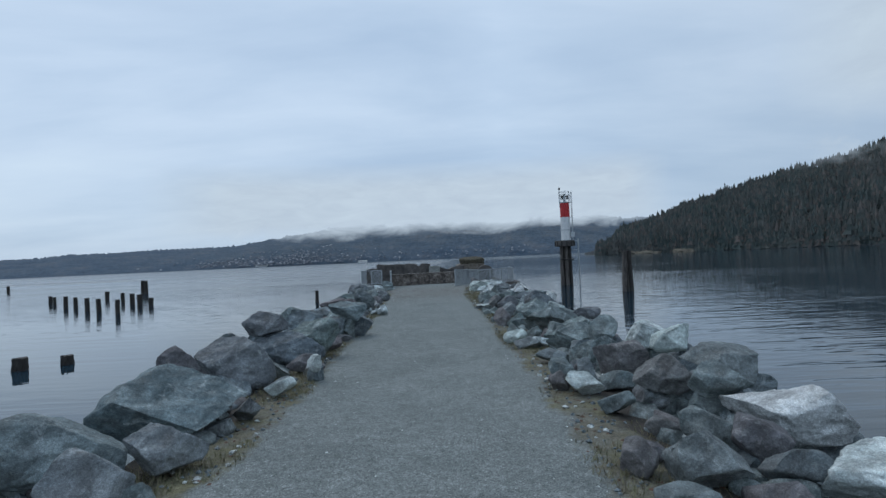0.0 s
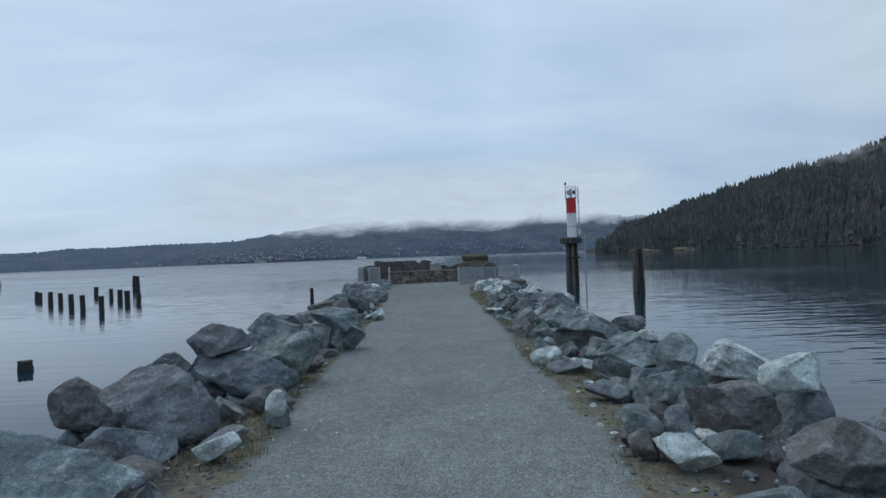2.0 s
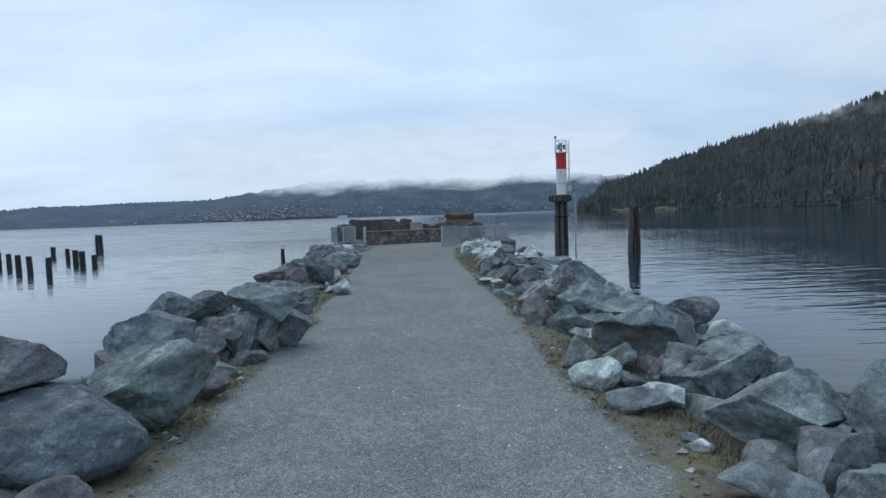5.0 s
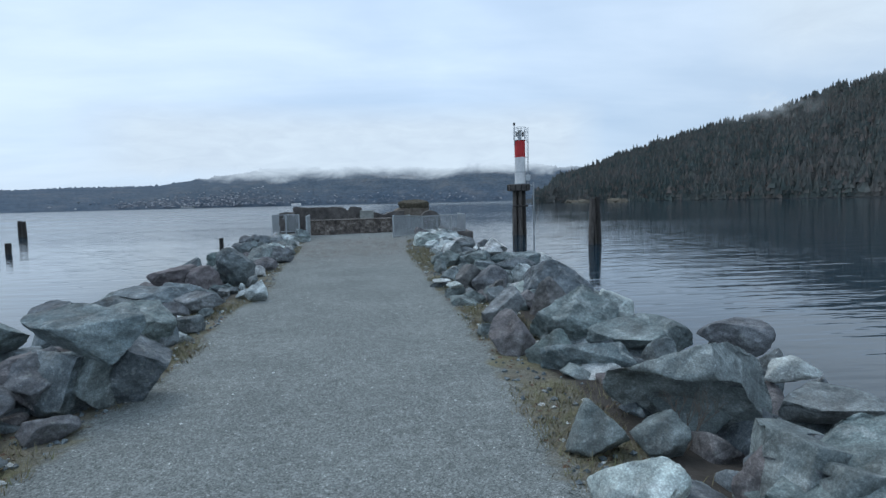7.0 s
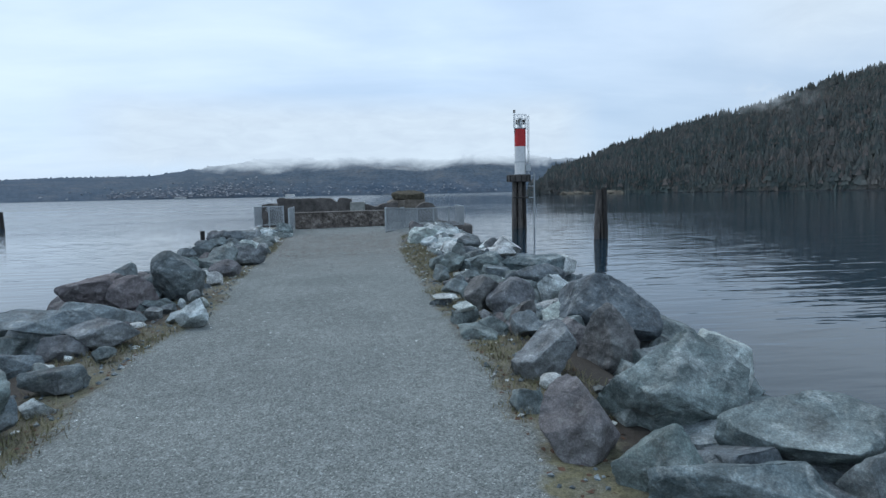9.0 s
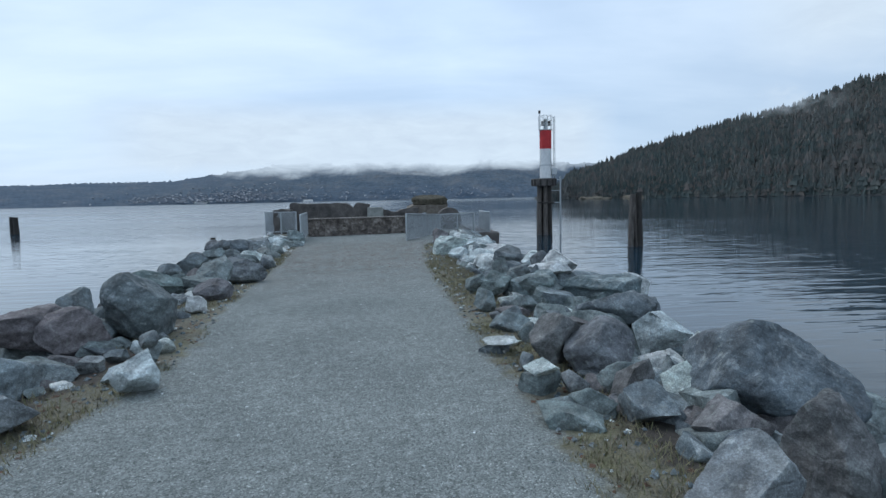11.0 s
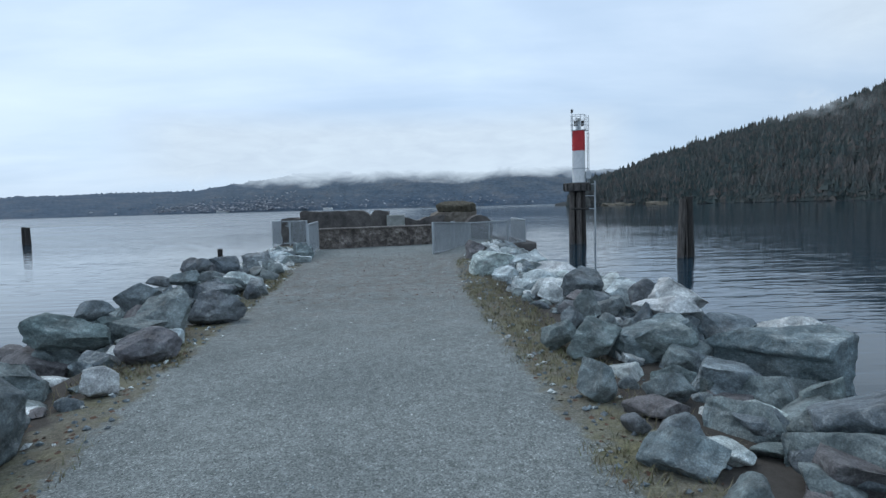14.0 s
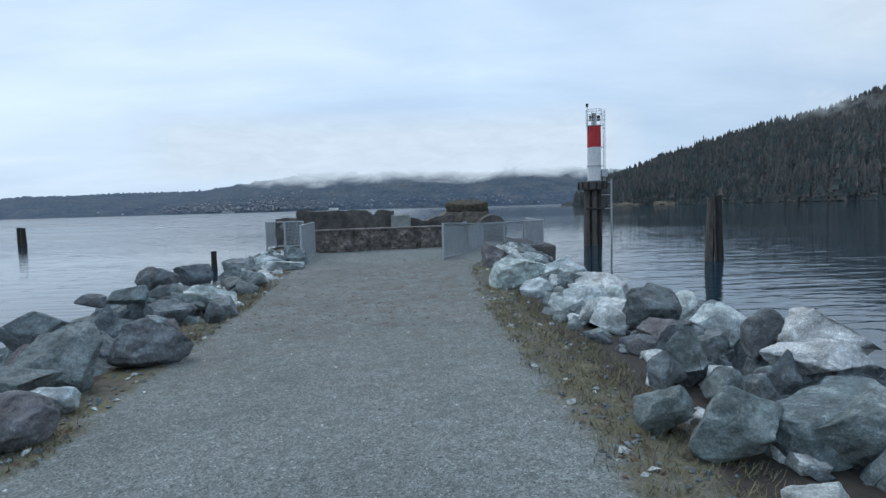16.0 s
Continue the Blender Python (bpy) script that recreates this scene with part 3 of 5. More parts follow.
def value_noise(p, seed):
    """Smooth lattice noise for many points at once."""
    i = np.floor(p).astype(np.int64)
    u = p - i
    u = u * u * (3 - 2 * u)
    total = np.zeros(len(p))
    for dx in (0, 1):
        for dy in (0, 1):
            for dz in (0, 1):
                h = (i[:, 0] + dx) * 374761393 + (i[:, 1] + dy) * 668265263 + (i[:, 2] + dz) * 2147483647 + seed * 974711
                h = (h ^ (h >> 13)) * 1274126177
                h = ((h ^ (h >> 16)) & 0xFFFF) / 65535.0
                total += h * np.where(dx, u[:, 0], 1 - u[:, 0]) * np.where(dy, u[:, 1], 1 - u[:, 1]) * np.where(dz, u[:, 2], 1 - u[:, 2])
    return total * 2 - 1


def turn3(rx, ry, rz):
    """The matrix of three turns, about x, then y, then z."""
    cx, sx, cy, sy, cz, sz = math.cos(rx), math.sin(rx), math.cos(ry), math.sin(ry), math.cos(rz), math.sin(rz)
    return np.array(((cz, -sz, 0), (sz, cz, 0), (0, 0, 1))) @ np.array(((cy, 0, sy), (0, 1, 0), (-sy, 0, cy))) @ np.array(((1, 0, 0), (0, cx, -sx), (0, sx, cx)))


def broken_ball(seed, ball, cuts, worn):
    """A lumpy ball broken by flat fracture planes."""
    r = np.random.RandomState(seed)
    v = ball * (1 + 0.2 * value_noise(ball * 1.1 + 9, seed))[:, None]
    # three rough joint directions give a blocky break, the rest chamfer its corners
    axes = turn3(*(r.uniform(-0.5, 0.5, 3) + np.array((0, 0, r.uniform(0, 3)))))
    for k in range(cuts):
        if k < 6:
            n = axes[k % 3] * (1 if k < 3 else -1) + r.normal(size=3) * 0.25
            at = r.uniform(0.36, 0.66) + worn
        else:
            n = r.normal(size=3)
            at = r.uniform(0.56, 0.84) + 0.5 * worn
        n /= np.linalg.norm(n)
        # the break is not quite plane: it steps and waves a little
        at = at + 0.025 * value_noise(v * 2.2 + k, seed + 17)
        over = v @ n - at
        v = v - np.where(over > 0, over * (0.99 if k % 3 else 0.95), 0.0)[:, None] * n
    return v


def rock_points(seed, w, d, h, level, cuts, worn=0.0, yaw=0, tilt=0, bite=0.0):
    """A quarried boulder: a broken ball, turned, fitted to its size, then chipped and roughened."""
    ball, f = SPHERE[level]
    v = broken_ball(seed, ball, cuts, worn) @ turn3(0, radians(tilt), radians(yaw)).T
    lo, hi = v.min(axis=0), v.max(axis=0)
    v = (v - (lo + hi) / 2) / (hi - lo) * 2
    if bite:
        # a deep hollow broken out of the lower front
        n = np.array((-0.15, -0.9, -0.40))
        n /= np.linalg.norm(n)
        over = v @ n + 0.05
        v -= np.where(over > 0, over * bite * np.clip((0.55 - v[:, 2]) * 3, 0, 1), 0.0)[:, None] * n
    size = np.array((w, d, h))
    real = v * size * 0.5
    out = real / np.maximum(np.linalg.norm(real, axis=1), 1e-6)[:, None]
    m = float(size.mean())
    p = v * size / m
    rough = 0.022 * value_noise(p * 2.4, seed + 1) + 0.016 * value_noise(p * 5.5, seed + 2)
    rough -= 0.06 * np.clip(0.16 - np.abs(value_noise(p * 2.1 + 4, seed + 5)), 0, 1)
    # ledges: the surface steps along slanting beds
    bed = p @ np.array((0.35, 0.2, 1.0)) * 3.2 + 0.9 * value_noise(p * 1.6, seed + 8)
    rough += 0.018 * (1 - worn * 5) * (np.abs(bed - np.floor(bed) - 0.5) * 2 - 0.5)
    rough += 0.013 * value_noise(p * 13, seed + 3) + 0.008 * value_noise(p * 29, seed + 4)
    return real + out * (rough * m * 0.8)[:, None], f


ROCK_WORDS = {
    "grey": "rough grey granite boulder piled along the jetty edge",
    "dark": "dark grey rounded boulder with pale lichen specks",
    "brown": "purple-brown weathered boulder in the rock bank",
    "green": "green-grey fractured boulder with pale streaks",
    "pale": "pale whitish quarried rock in the jetty bank",
}
FILL = {k: ([], []) for k in M_ROCK}


def fill_stone(x, y, z, w, d, h, seed, kind, level=3):
    """One stone of the joined rest that packs the bank."""
    v, f = rock_points(seed, w, d, h, level, 12, 0.03)
    turn = np.array(Euler((0.3 * math.sin(seed), 0.3 * math.cos(seed), seed)).to_matrix())
    verts, faces = FILL[kind]
    s = len(verts)
    verts.extend((v @ turn.T + np.array((x, y, z))).tolist())
    faces.extend([[s + i for i in q] for q in f])


def boulder(x, y, z, w, d, h, seed, yaw, tilt, facing, kind, bite=0.0):
    """One boulder: its middle, its size, its shape (seed, turned by yaw and tilt), its heading and its stone."""
    size = max(w, h)
    level = 5 if size > 0.62 else 4 if size > 0.2 else 3
    r = random.Random(seed)
    g = ground_height(x, y)
    # a small gap is settled; what stands clear of the bank rests on a stone beneath it
    gap = z - h / 2 - g
    if 0.0 < gap < 0.09:
        z, gap = z - gap - 0.02, 0.0
    if gap > 0.0:
        back = Vector((math.sin(radians(facing)), math.cos(radians(facing)))) * 0.28 * d
        across = Vector((back.y, -back.x)).normalized() * 0.27 * w
        for side in (-1, 0, 1) if w > 0.5 else (0,):
            wide = (0.62 if w > 0.5 else 1.0) * w
            px, py = x + back.x + across.x * side, y + back.y + across.y * side
            low = ground_height(px, py)
            top = z - h * (0.12 if side == 0 else 0.22)
            fill_stone(px, py, (top + low - 0.1) / 2, wide, max(d, wide), top - low + 0.1, r.randint(1000, 99999), r.choice(["dark", "grey", "green"]), 4)
    worn, cuts = {"dark": (0.17, 9), "brown": (0.13, 11), "grey": (0.06, 13)}.get(kind, (0.02, 13))
    v, f = rock_points(seed, w, d, h, level, cuts, worn, yaw, tilt, bite)
    ob = new("boulder", from_arrays("boulder", v.tolist(), f, M_ROCK[kind], True))
    ob.matrix_world = pose(x, y, z, 0, 0, -facing)
    return tagged(ob, ROCK_WORDS[kind], "rock", "boulders along the jetty")


boulder(-3.20, 4.66, 0.30, 1.15, 0.75, 0.70, 44, 300, 20, -36, "grey")
boulder(-2.78, 5.80, 0.30, 1.56, 1.02, 0.91, 95, 180, 20, -27, "green")
boulder(-2.50, 4.05, 0.23, 0.60, 0.46, 0.54, 75, 240, 20, -33, "grey")
boulder(-2.26, 4.72, 0.26, 0.64, 0.43, 0.44, 55, 180, -20, -26, "grey")
boulder(-3.02, 6.46, 0.15, 0.33, 0.21, 0.21, 53, 180, -20, -26, "pale")
boulder(-2.60, 6.53, 0.24, 0.36, 0.29, 0.37, 103, 180, 0, -22, "brown")
boulder(-2.87, 7.44, 0.21, 0.69, 0.44, 0.39, 91, 60, 20, -22, "grey")
boulder(-2.16, 6.27, 0.20, 0.29, 0.22, 0.27, 61, 0, 20, -19, "grey")
boulder(-2.26, 5.79, 0.17, 0.30, 0.20, 0.17, 13, 180, -20, -22, "grey")
boulder(-2.62, 5.93, 0.14, 0.30, 0.19, 0.17, 19, 180, -20, -24, "pale")
boulder(-2.20, 4.13, 0.16, 0.27, 0.18, 0.18, 36, 300, -20, -29, "grey")
boulder(-2.09, 7.26, 0.18, 0.40, 0.27, 0.27, 91, 180, 20, -16, "pale")
boulder(2.75, 4.87, 0.29, 1.00, 0.62, 0.46, 4, 180, 20, 30, "pale")
boulder(2.71, 3.81, 0.13, 0.71, 0.51, 0.51, 46, 120, -20, 36, "pale")
boulder(1.74, 4.06, 0.24, 0.59, 0.40, 0.44, 19, 300, 0, 24, "green")
boulder(2.31, 4.42, 0.23, 0.43, 0.33, 0.36, 65, 120, -20, 28, "brown")
boulder(2.11, 4.77, 0.26, 0.52, 0.37, 0.38, 99, 240, -20, 24, "green")
boulder(1.83, 5.12, 0.17, 0.30, 0.21, 0.21, 23, 180, 0, 20, "brown")
boulder(1.51, 4.60, 0.15, 0.29, 0.19, 0.15, 52, 0, 20, 18, "brown")
boulder(1.65, 5.87, 0.17, 0.38, 0.26, 0.28, 91, 180, 20, 16, "green")
boulder(2.11, 6.07, 0.15, 0.43, 0.26, 0.20, 6, 120, 0, 19, "grey")
boulder(2.21, 6.03, 0.41, 0.64, 0.43, 0.40, 56, 120, 0, 20, "brown")
boulder(2.47, 5.40, 0.47, 0.56, 0.37, 0.34, 1, 60, -20, 25, "grey")
boulder(2.71, 5.93, 0.52, 0.74, 0.47, 0.39, 43, 60, 20, 25, "green")
boulder(1.56, 6.72, 0.19, 0.47, 0.31, 0.28, 84, 300, 20, 13, "pale")
boulder(1.99, 7.04, 0.15, 0.38, 0.24, 0.21, 77, 0, -20, 16, "brown")
boulder(1.35, 7.31, 0.15, 0.23, 0.17, 0.19, 29, 0, 20, 10, "brown")
boulder(2.29, 3.98, 0.21, 0.46, 0.28, 0.24, 84, 120, 20, 30, "dark")
boulder(1.47, 3.74, 0.13, 0.43, 0.26, 0.15, 35, 240, 0, 22, "grey")
boulder(2.02, 3.72, 0.12, 0.42, 0.26, 0.20, 75, 120, 0, 29, "brown")
boulder(-2.88, 7.94, 0.33, 1.00, 0.75, 0.83, 51, 120, -20, -32, "dark")
boulder(-3.72, 8.21, 0.32, 0.67, 0.51, 0.63, 44, 300, 20, -37, "brown")
boulder(-2.95, 7.35, 0.18, 0.61, 0.41, 0.40, 44, 300, 20, -36, "brown")
boulder(-3.64, 9.83, 0.35, 0.69, 0.48, 0.50, 5, 300, 0, -29, "dark")
boulder(-3.05, 9.84, 0.71, 0.76, 0.50, 0.46, 103, 240, 0, -24, "dark")
boulder(-2.64, 9.64, 0.29, 1.20, 0.75, 0.57, 51, 120, -20, -22, "dark")
boulder(-2.84, 11.45, 0.60, 0.84, 0.51, 0.40, 43, 300, -20, -18, "grey")
boulder(-2.40, 10.53, 0.32, 0.95, 0.69, 0.80, 86, 60, 20, -18, "green")
boulder(-3.13, 9.54, 0.16, 0.47, 0.29, 0.22, 61, 180, 20, -26, "grey")
boulder(-2.54, 8.63, 0.19, 0.36, 0.27, 0.28, 61, 180, 20, -25, "green")
boulder(-2.17, 8.92, 0.18, 0.59, 0.37, 0.30, 57, 180, 20, -20, "brown")
boulder(-2.01, 8.54, 0.17, 0.21, 0.19, 0.29, 61, 0, 20, -20, "pale")
boulder(-2.20, 7.70, 0.15, 0.44, 0.27, 0.19, 91, 240, 20, -26, "grey")
boulder(-2.27, 11.24, 0.18, 0.47, 0.32, 0.30, 44, 120, 20, -15, "brown")
boulder(-2.59, 13.25, 0.24, 0.77, 0.52, 0.51, 15, 0, 20, -14, "dark")
boulder(-2.23, 13.16, 0.59, 0.86, 0.55, 0.45, 46, 240, 0, -12, "green")
boulder(3.28, 9.36, 0.31, 0.90, 0.57, 0.47, 64, 180, -20, 32, "pale")
boulder(2.42, 9.11, 0.45, 0.48, 0.40, 0.49, 58, 120, -20, 26, "green")
boulder(2.01, 9.56, 0.27, 0.84, 0.58, 0.55, 65, 0, 20, 21, "green")
boulder(2.11, 8.52, 0.23, 0.76, 0.50, 0.50, 99, 60, 0, 26, "grey")
boulder(2.20, 7.40, 0.26, 0.73, 0.53, 0.58, 88, 120, 0, 33, "brown")
boulder(1.42, 7.34, 0.24, 0.36, 0.29, 0.36, 38, 0, 20, 24, "green")
boulder(1.72, 7.30, 0.23, 0.27, 0.25, 0.36, 26, 0, 0, 28, "grey")
boulder(1.57, 8.89, 0.17, 0.51, 0.32, 0.25, 104, 60, 20, 19, "grey")
boulder(1.62, 10.49, 0.11, 0.39, 0.24, 0.21, 29, 300, -20, 15, "pale")
boulder(1.31, 7.00, 0.19, 0.24, 0.19, 0.25, 62, 0, -20, 25, "brown")
boulder(1.57, 6.94, 0.13, 0.40, 0.25, 0.21, 51, 240, 0, 29, "pale")
boulder(1.97, 6.96, 0.14, 0.45, 0.30, 0.27, 45, 0, 0, 34, "grey")
boulder(2.24, 10.77, 0.25, 0.90, 0.62, 0.60, 91, 240, 20, 19, "green")
boulder(2.98, 7.89, 0.48, 0.50, 0.36, 0.40, 53, 0, 0, 37, "pale")
boulder(-3.63, 13.95, 0.45, 0.89, 0.57, 0.51, 53, 180, -20, -31, "grey")
boulder(-2.64, 13.35, 0.19, 0.80, 0.54, 0.51, 62, 300, 0, -26, "brown")
boulder(-2.98, 12.65, 0.19, 0.85, 0.54, 0.40, 66, 240, 0, -32, "dark")
boulder(-3.90, 15.92, 0.25, 0.65, 0.44, 0.39, 17, 0, -20, -26, "dark")
boulder(-2.75, 14.99, 0.20, 1.02, 0.71, 0.69, 4, 240, 20, -21, "green")
boulder(-2.51, 11.91, -0.02, 0.68, 0.43, 0.33, 23, 0, 0, -32, "grey")
boulder(-2.25, 12.57, 0.11, 0.39, 0.24, 0.18, 57, 60, 0, -25, "dark")
boulder(-2.34, 15.85, 0.08, 0.29, 0.19, 0.18, 77, 0, 0, -16, "dark")
boulder(-3.50, 16.32, 0.26, 0.65, 0.41, 0.33, 66, 180, 20, -22, "dark")
boulder(-3.43, 17.57, 0.22, 1.09, 0.60, 0.30, 9, 240, 20, -19, "grey")
boulder(-2.67, 17.32, 0.16, 0.72, 0.45, 0.36, 12, 0, -20, -16, "grey")
boulder(1.28, 11.05, 0.15, 0.48, 0.33, 0.29, 19, 60, 0, 22, "pale")
boulder(2.10, 12.13, 0.15, 1.12, 0.81, 0.91, 97, 180, -20, 26, "green", 1.05)
boulder(2.18, 10.84, 0.11, 0.82, 0.59, 0.60, 91, 240, 20, 36, "green")
boulder(2.86, 11.69, 0.20, 0.62, 0.37, 0.22, 79, 180, 0, 37, "green")
boulder(1.35, 11.78, 0.11, 0.40, 0.32, 0.41, 56, 300, -20, 19, "green")
boulder(1.72, 11.71, 0.14, 0.35, 0.26, 0.27, 9, 180, 20, 24, "green")
boulder(3.23, 13.31, 0.25, 0.63, 0.42, 0.36, 4, 240, 0, 30, "dark")
boulder(3.32, 12.67, 0.14, 0.42, 0.27, 0.22, 26, 240, 20, 34, "pale")
boulder(1.43, 10.39, 0.09, 0.51, 0.31, 0.26, 24, 120, -20, 29, "grey")
boulder(2.28, 10.29, 0.10, 0.33, 0.24, 0.27, 54, 300, -20, 43, "pale")
boulder(2.69, 10.66, 0.16, 0.35, 0.27, 0.37, 99, 0, -20, 43, "grey")
boulder(-3.75, 19.69, 0.21, 1.10, 0.68, 0.57, 98, 180, 20, -25, "brown")
boulder(-3.82, 18.19, 0.08, 1.24, 0.68, 0.36, 80, 240, -20, -30, "green")
boulder(-3.05, 18.52, 0.01, 0.68, 0.43, 0.36, 56, 0, -20, -24, "grey")
boulder(-3.31, 16.71, 0.01, 0.68, 0.40, 0.33, 35, 240, -20, -32, "grey")
boulder(-2.43, 15.93, 0.06, 0.50, 0.31, 0.27, 98, 180, 0, -28, "dark")
boulder(-2.96, 17.08, 0.04, 0.48, 0.32, 0.32, 49, 120, -20, -28, "dark")
boulder(-2.35, 14.97, 0.16, 0.33, 0.26, 0.32, 44, 120, 0, -33, "grey")
boulder(-2.29, 15.41, 0.08, 0.23, 0.16, 0.14, 52, 180, 0, -30, "pale")
boulder(-2.42, 16.76, 0.06, 0.22, 0.15, 0.17, 29, 120, 20, -25, "grey")
boulder(-3.08, 20.57, 0.16, 0.97, 0.61, 0.51, 64, 180, -20, -19, "dark")
boulder(1.38, 14.21, 0.15, 0.47, 0.41, 0.54, 53, 60, -20, 20, "brown")
boulder(1.59, 15.65, 0.12, 0.54, 0.47, 0.63, 91, 240, 20, 16, "grey")
boulder(2.32, 16.04, 0.13, 0.58, 0.51, 0.75, 57, 0, 20, 23, "brown")
boulder(2.14, 14.58, 0.15, 0.97, 0.74, 0.93, 10, 300, 20, 28, "green")
boulder(2.51, 13.74, 0.18, 0.94, 0.58, 0.43, 41, 0, -20, 40, "green")
boulder(1.67, 13.78, 0.11, 0.50, 0.36, 0.41, 60, 180, 0, 28, "green")
boulder(1.97, 13.52, 0.06, 0.84, 0.52, 0.38, 46, 120, 20, 35, "green")
boulder(2.76, 17.13, 0.17, 1.18, 0.82, 0.88, 75, 300, 20, 23, "dark")
boulder(2.55, 13.37, 0.11, 0.36, 0.28, 0.34, 95, 180, 0, 45, "grey")
boulder(1.85, 17.38, 0.11, 0.32, 0.28, 0.41, 84, 120, 0, 14, "brown")
boulder(1.38, 17.16, 0.02, 0.50, 0.31, 0.25, 7, 240, -20, 11, "grey")
boulder(1.23, 14.87, 0.02, 0.24, 0.20, 0.27, 86, 120, -20, 15, "grey")
boulder(2.86, 15.09, 0.20, 0.42, 0.36, 0.50, 91, 60, 0, 33, "pale")
boulder(-2.81, 20.18, 0.38, 0.81, 0.65, 0.81, 44, 240, -20, -27, "dark")
boulder(-3.27, 19.65, 0.25, 0.76, 0.53, 0.55, 42, 60, -20, -33, "brown")
boulder(-3.80, 20.68, 0.31, 0.41, 0.33, 0.42, 57, 180, 0, -32, "grey")
boulder(-2.26, 18.46, 0.08, 0.37, 0.23, 0.23, 84, 120, 0, -30, "pale")
boulder(-2.77, 18.85, 0.07, 0.31, 0.20, 0.17, 71, 300, 20, -33, "grey")
boulder(-2.66, 19.19, 0.05, 0.25, 0.16, 0.15, 70, 120, 20, -30, "grey")
boulder(-2.51, 19.30, 0.07, 0.12, 0.13, 0.20, 43, 60, 20, -28, "pale")
boulder(-2.47, 19.83, 0.04, 0.16, 0.12, 0.14, 93, 300, 20, -25, "grey")
boulder(1.90, 18.23, 0.11, 0.61, 0.50, 0.64, 76, 0, -20, 26, "dark")
boulder(1.57, 18.49, 0.17, 0.48, 0.40, 0.56, 48, 180, -20, 20, "brown")
boulder(2.63, 18.51, 0.17, 0.57, 0.42, 0.49, 9, 0, 20, 32, "pale")
boulder(2.71, 17.99, 0.07, 0.35, 0.34, 0.57, 82, 180, -20, 37, "pale")
boulder(2.42, 18.06, 0.08, 0.40, 0.25, 0.18, 13, 0, 20, 33, "pale")
boulder(1.88, 17.68, 0.04, 0.41, 0.30, 0.30, 45, 0, -20, 29, "grey")
boulder(2.67, 19.75, 0.20, 0.91, 0.55, 0.43, 58, 0, -20, 26, "dark")
boulder(3.94, 22.54, -0.05, 0.75, 0.53, 0.55, 6, 180, 0, 26, "pale")
boulder(2.25, 17.37, 0.06, 0.35, 0.29, 0.40, 19, 180, -20, 37, "pale")
boulder(1.80, 17.01, 0.08, 0.43, 0.31, 0.31, 52, 120, 20, 34, "grey")
boulder(1.26, 16.99, 0.11, 0.49, 0.30, 0.15, 66, 300, -20, 25, "green")
boulder(1.49, 17.64, 0.05, 0.25, 0.18, 0.19, 55, 180, -20, 24, "grey")
boulder(1.47, 17.15, 0.08, 0.34, 0.22, 0.21, 72, 180, -20, 27, "green")
boulder(1.40, 18.03, -0.00, 0.21, 0.13, 0.07, 15, 180, -20, 20, "pale")
boulder(1.82, 20.88, 0.10, 0.38, 0.26, 0.25, 52, 300, 20, 15, "grey")
boulder(1.22, 19.15, 0.00, 0.38, 0.21, 0.08, 76, 180, 0, 14, "pale")
boulder(1.41, 19.78, 0.06, 0.48, 0.33, 0.32, 10, 60, 20, 14, "green")
boulder(2.11, 20.15, 0.05, 0.36, 0.23, 0.19, 48, 300, 0, 20, "grey")
boulder(-3.83, 23.16, 0.21, 0.82, 0.54, 0.49, 44, 300, 0, -33, "green")
boulder(-2.77, 22.74, 0.12, 0.64, 0.42, 0.38, 90, 0, 20, -27, "brown")
boulder(-2.69, 21.63, 0.07, 0.30, 0.24, 0.31, 26, 120, 20, -32, "pale")
boulder(-3.80, 23.67, 0.36, 0.44, 0.28, 0.25, 8, 60, 0, -31, "grey")
boulder(-3.64, 24.42, 0.37, 0.60, 0.43, 0.47, 40, 180, 20, -27, "grey")
boulder(-3.64, 23.72, 0.13, 0.47, 0.32, 0.32, 30, 240, -20, -29, "green")
boulder(-3.13, 23.95, 0.25, 0.65, 0.52, 0.63, 103, 60, 20, -25, "green")
boulder(-2.77, 24.80, 0.21, 0.77, 0.52, 0.50, 7, 180, -20, -20, "dark")
boulder(3.02, 21.54, 0.01, 1.29, 0.85, 0.67, 22, 120, 0, 37, "green", 0.7)
boulder(2.26, 22.04, 0.08, 0.75, 0.52, 0.56, 39, 0, -20, 26, "green")
boulder(1.32, 20.97, 0.12, 0.30, 0.26, 0.35, 19, 180, 20, 21, "green")
boulder(2.12, 21.38, -0.07, 0.40, 0.29, 0.36, 10, 120, 0, 28, "green")
boulder(1.61, 20.60, 0.02, 0.45, 0.26, 0.15, 35, 180, 0, 27, "brown")
boulder(2.17, 20.37, 0.01, 0.48, 0.30, 0.27, 24, 120, -20, 36, "pale")
boulder(1.67, 22.14, 0.17, 0.51, 0.39, 0.44, 107, 120, 0, 20, "green")
boulder(1.43, 22.52, 0.13, 0.38, 0.28, 0.32, 90, 240, 0, 16, "green")
boulder(2.22, 22.16, 0.09, 0.86, 0.60, 0.51, 91, 240, 0, 25, "green")
boulder(2.77, 23.02, 0.24, 0.74, 0.43, 0.31, 35, 180, 20, 26, "pale")
boulder(1.48, 19.95, 0.09, 0.34, 0.26, 0.29, 26, 240, 0, 30, "grey")
boulder(2.16, 20.96, -0.06, 0.21, 0.21, 0.39, 84, 60, 0, 31, "green")
boulder(1.70, 19.86, 0.05, 0.32, 0.20, 0.13, 68, 300, -20, 35, "pale")
boulder(2.03, 19.88, 0.03, 0.32, 0.19, 0.10, 46, 120, 0, 39, "green")
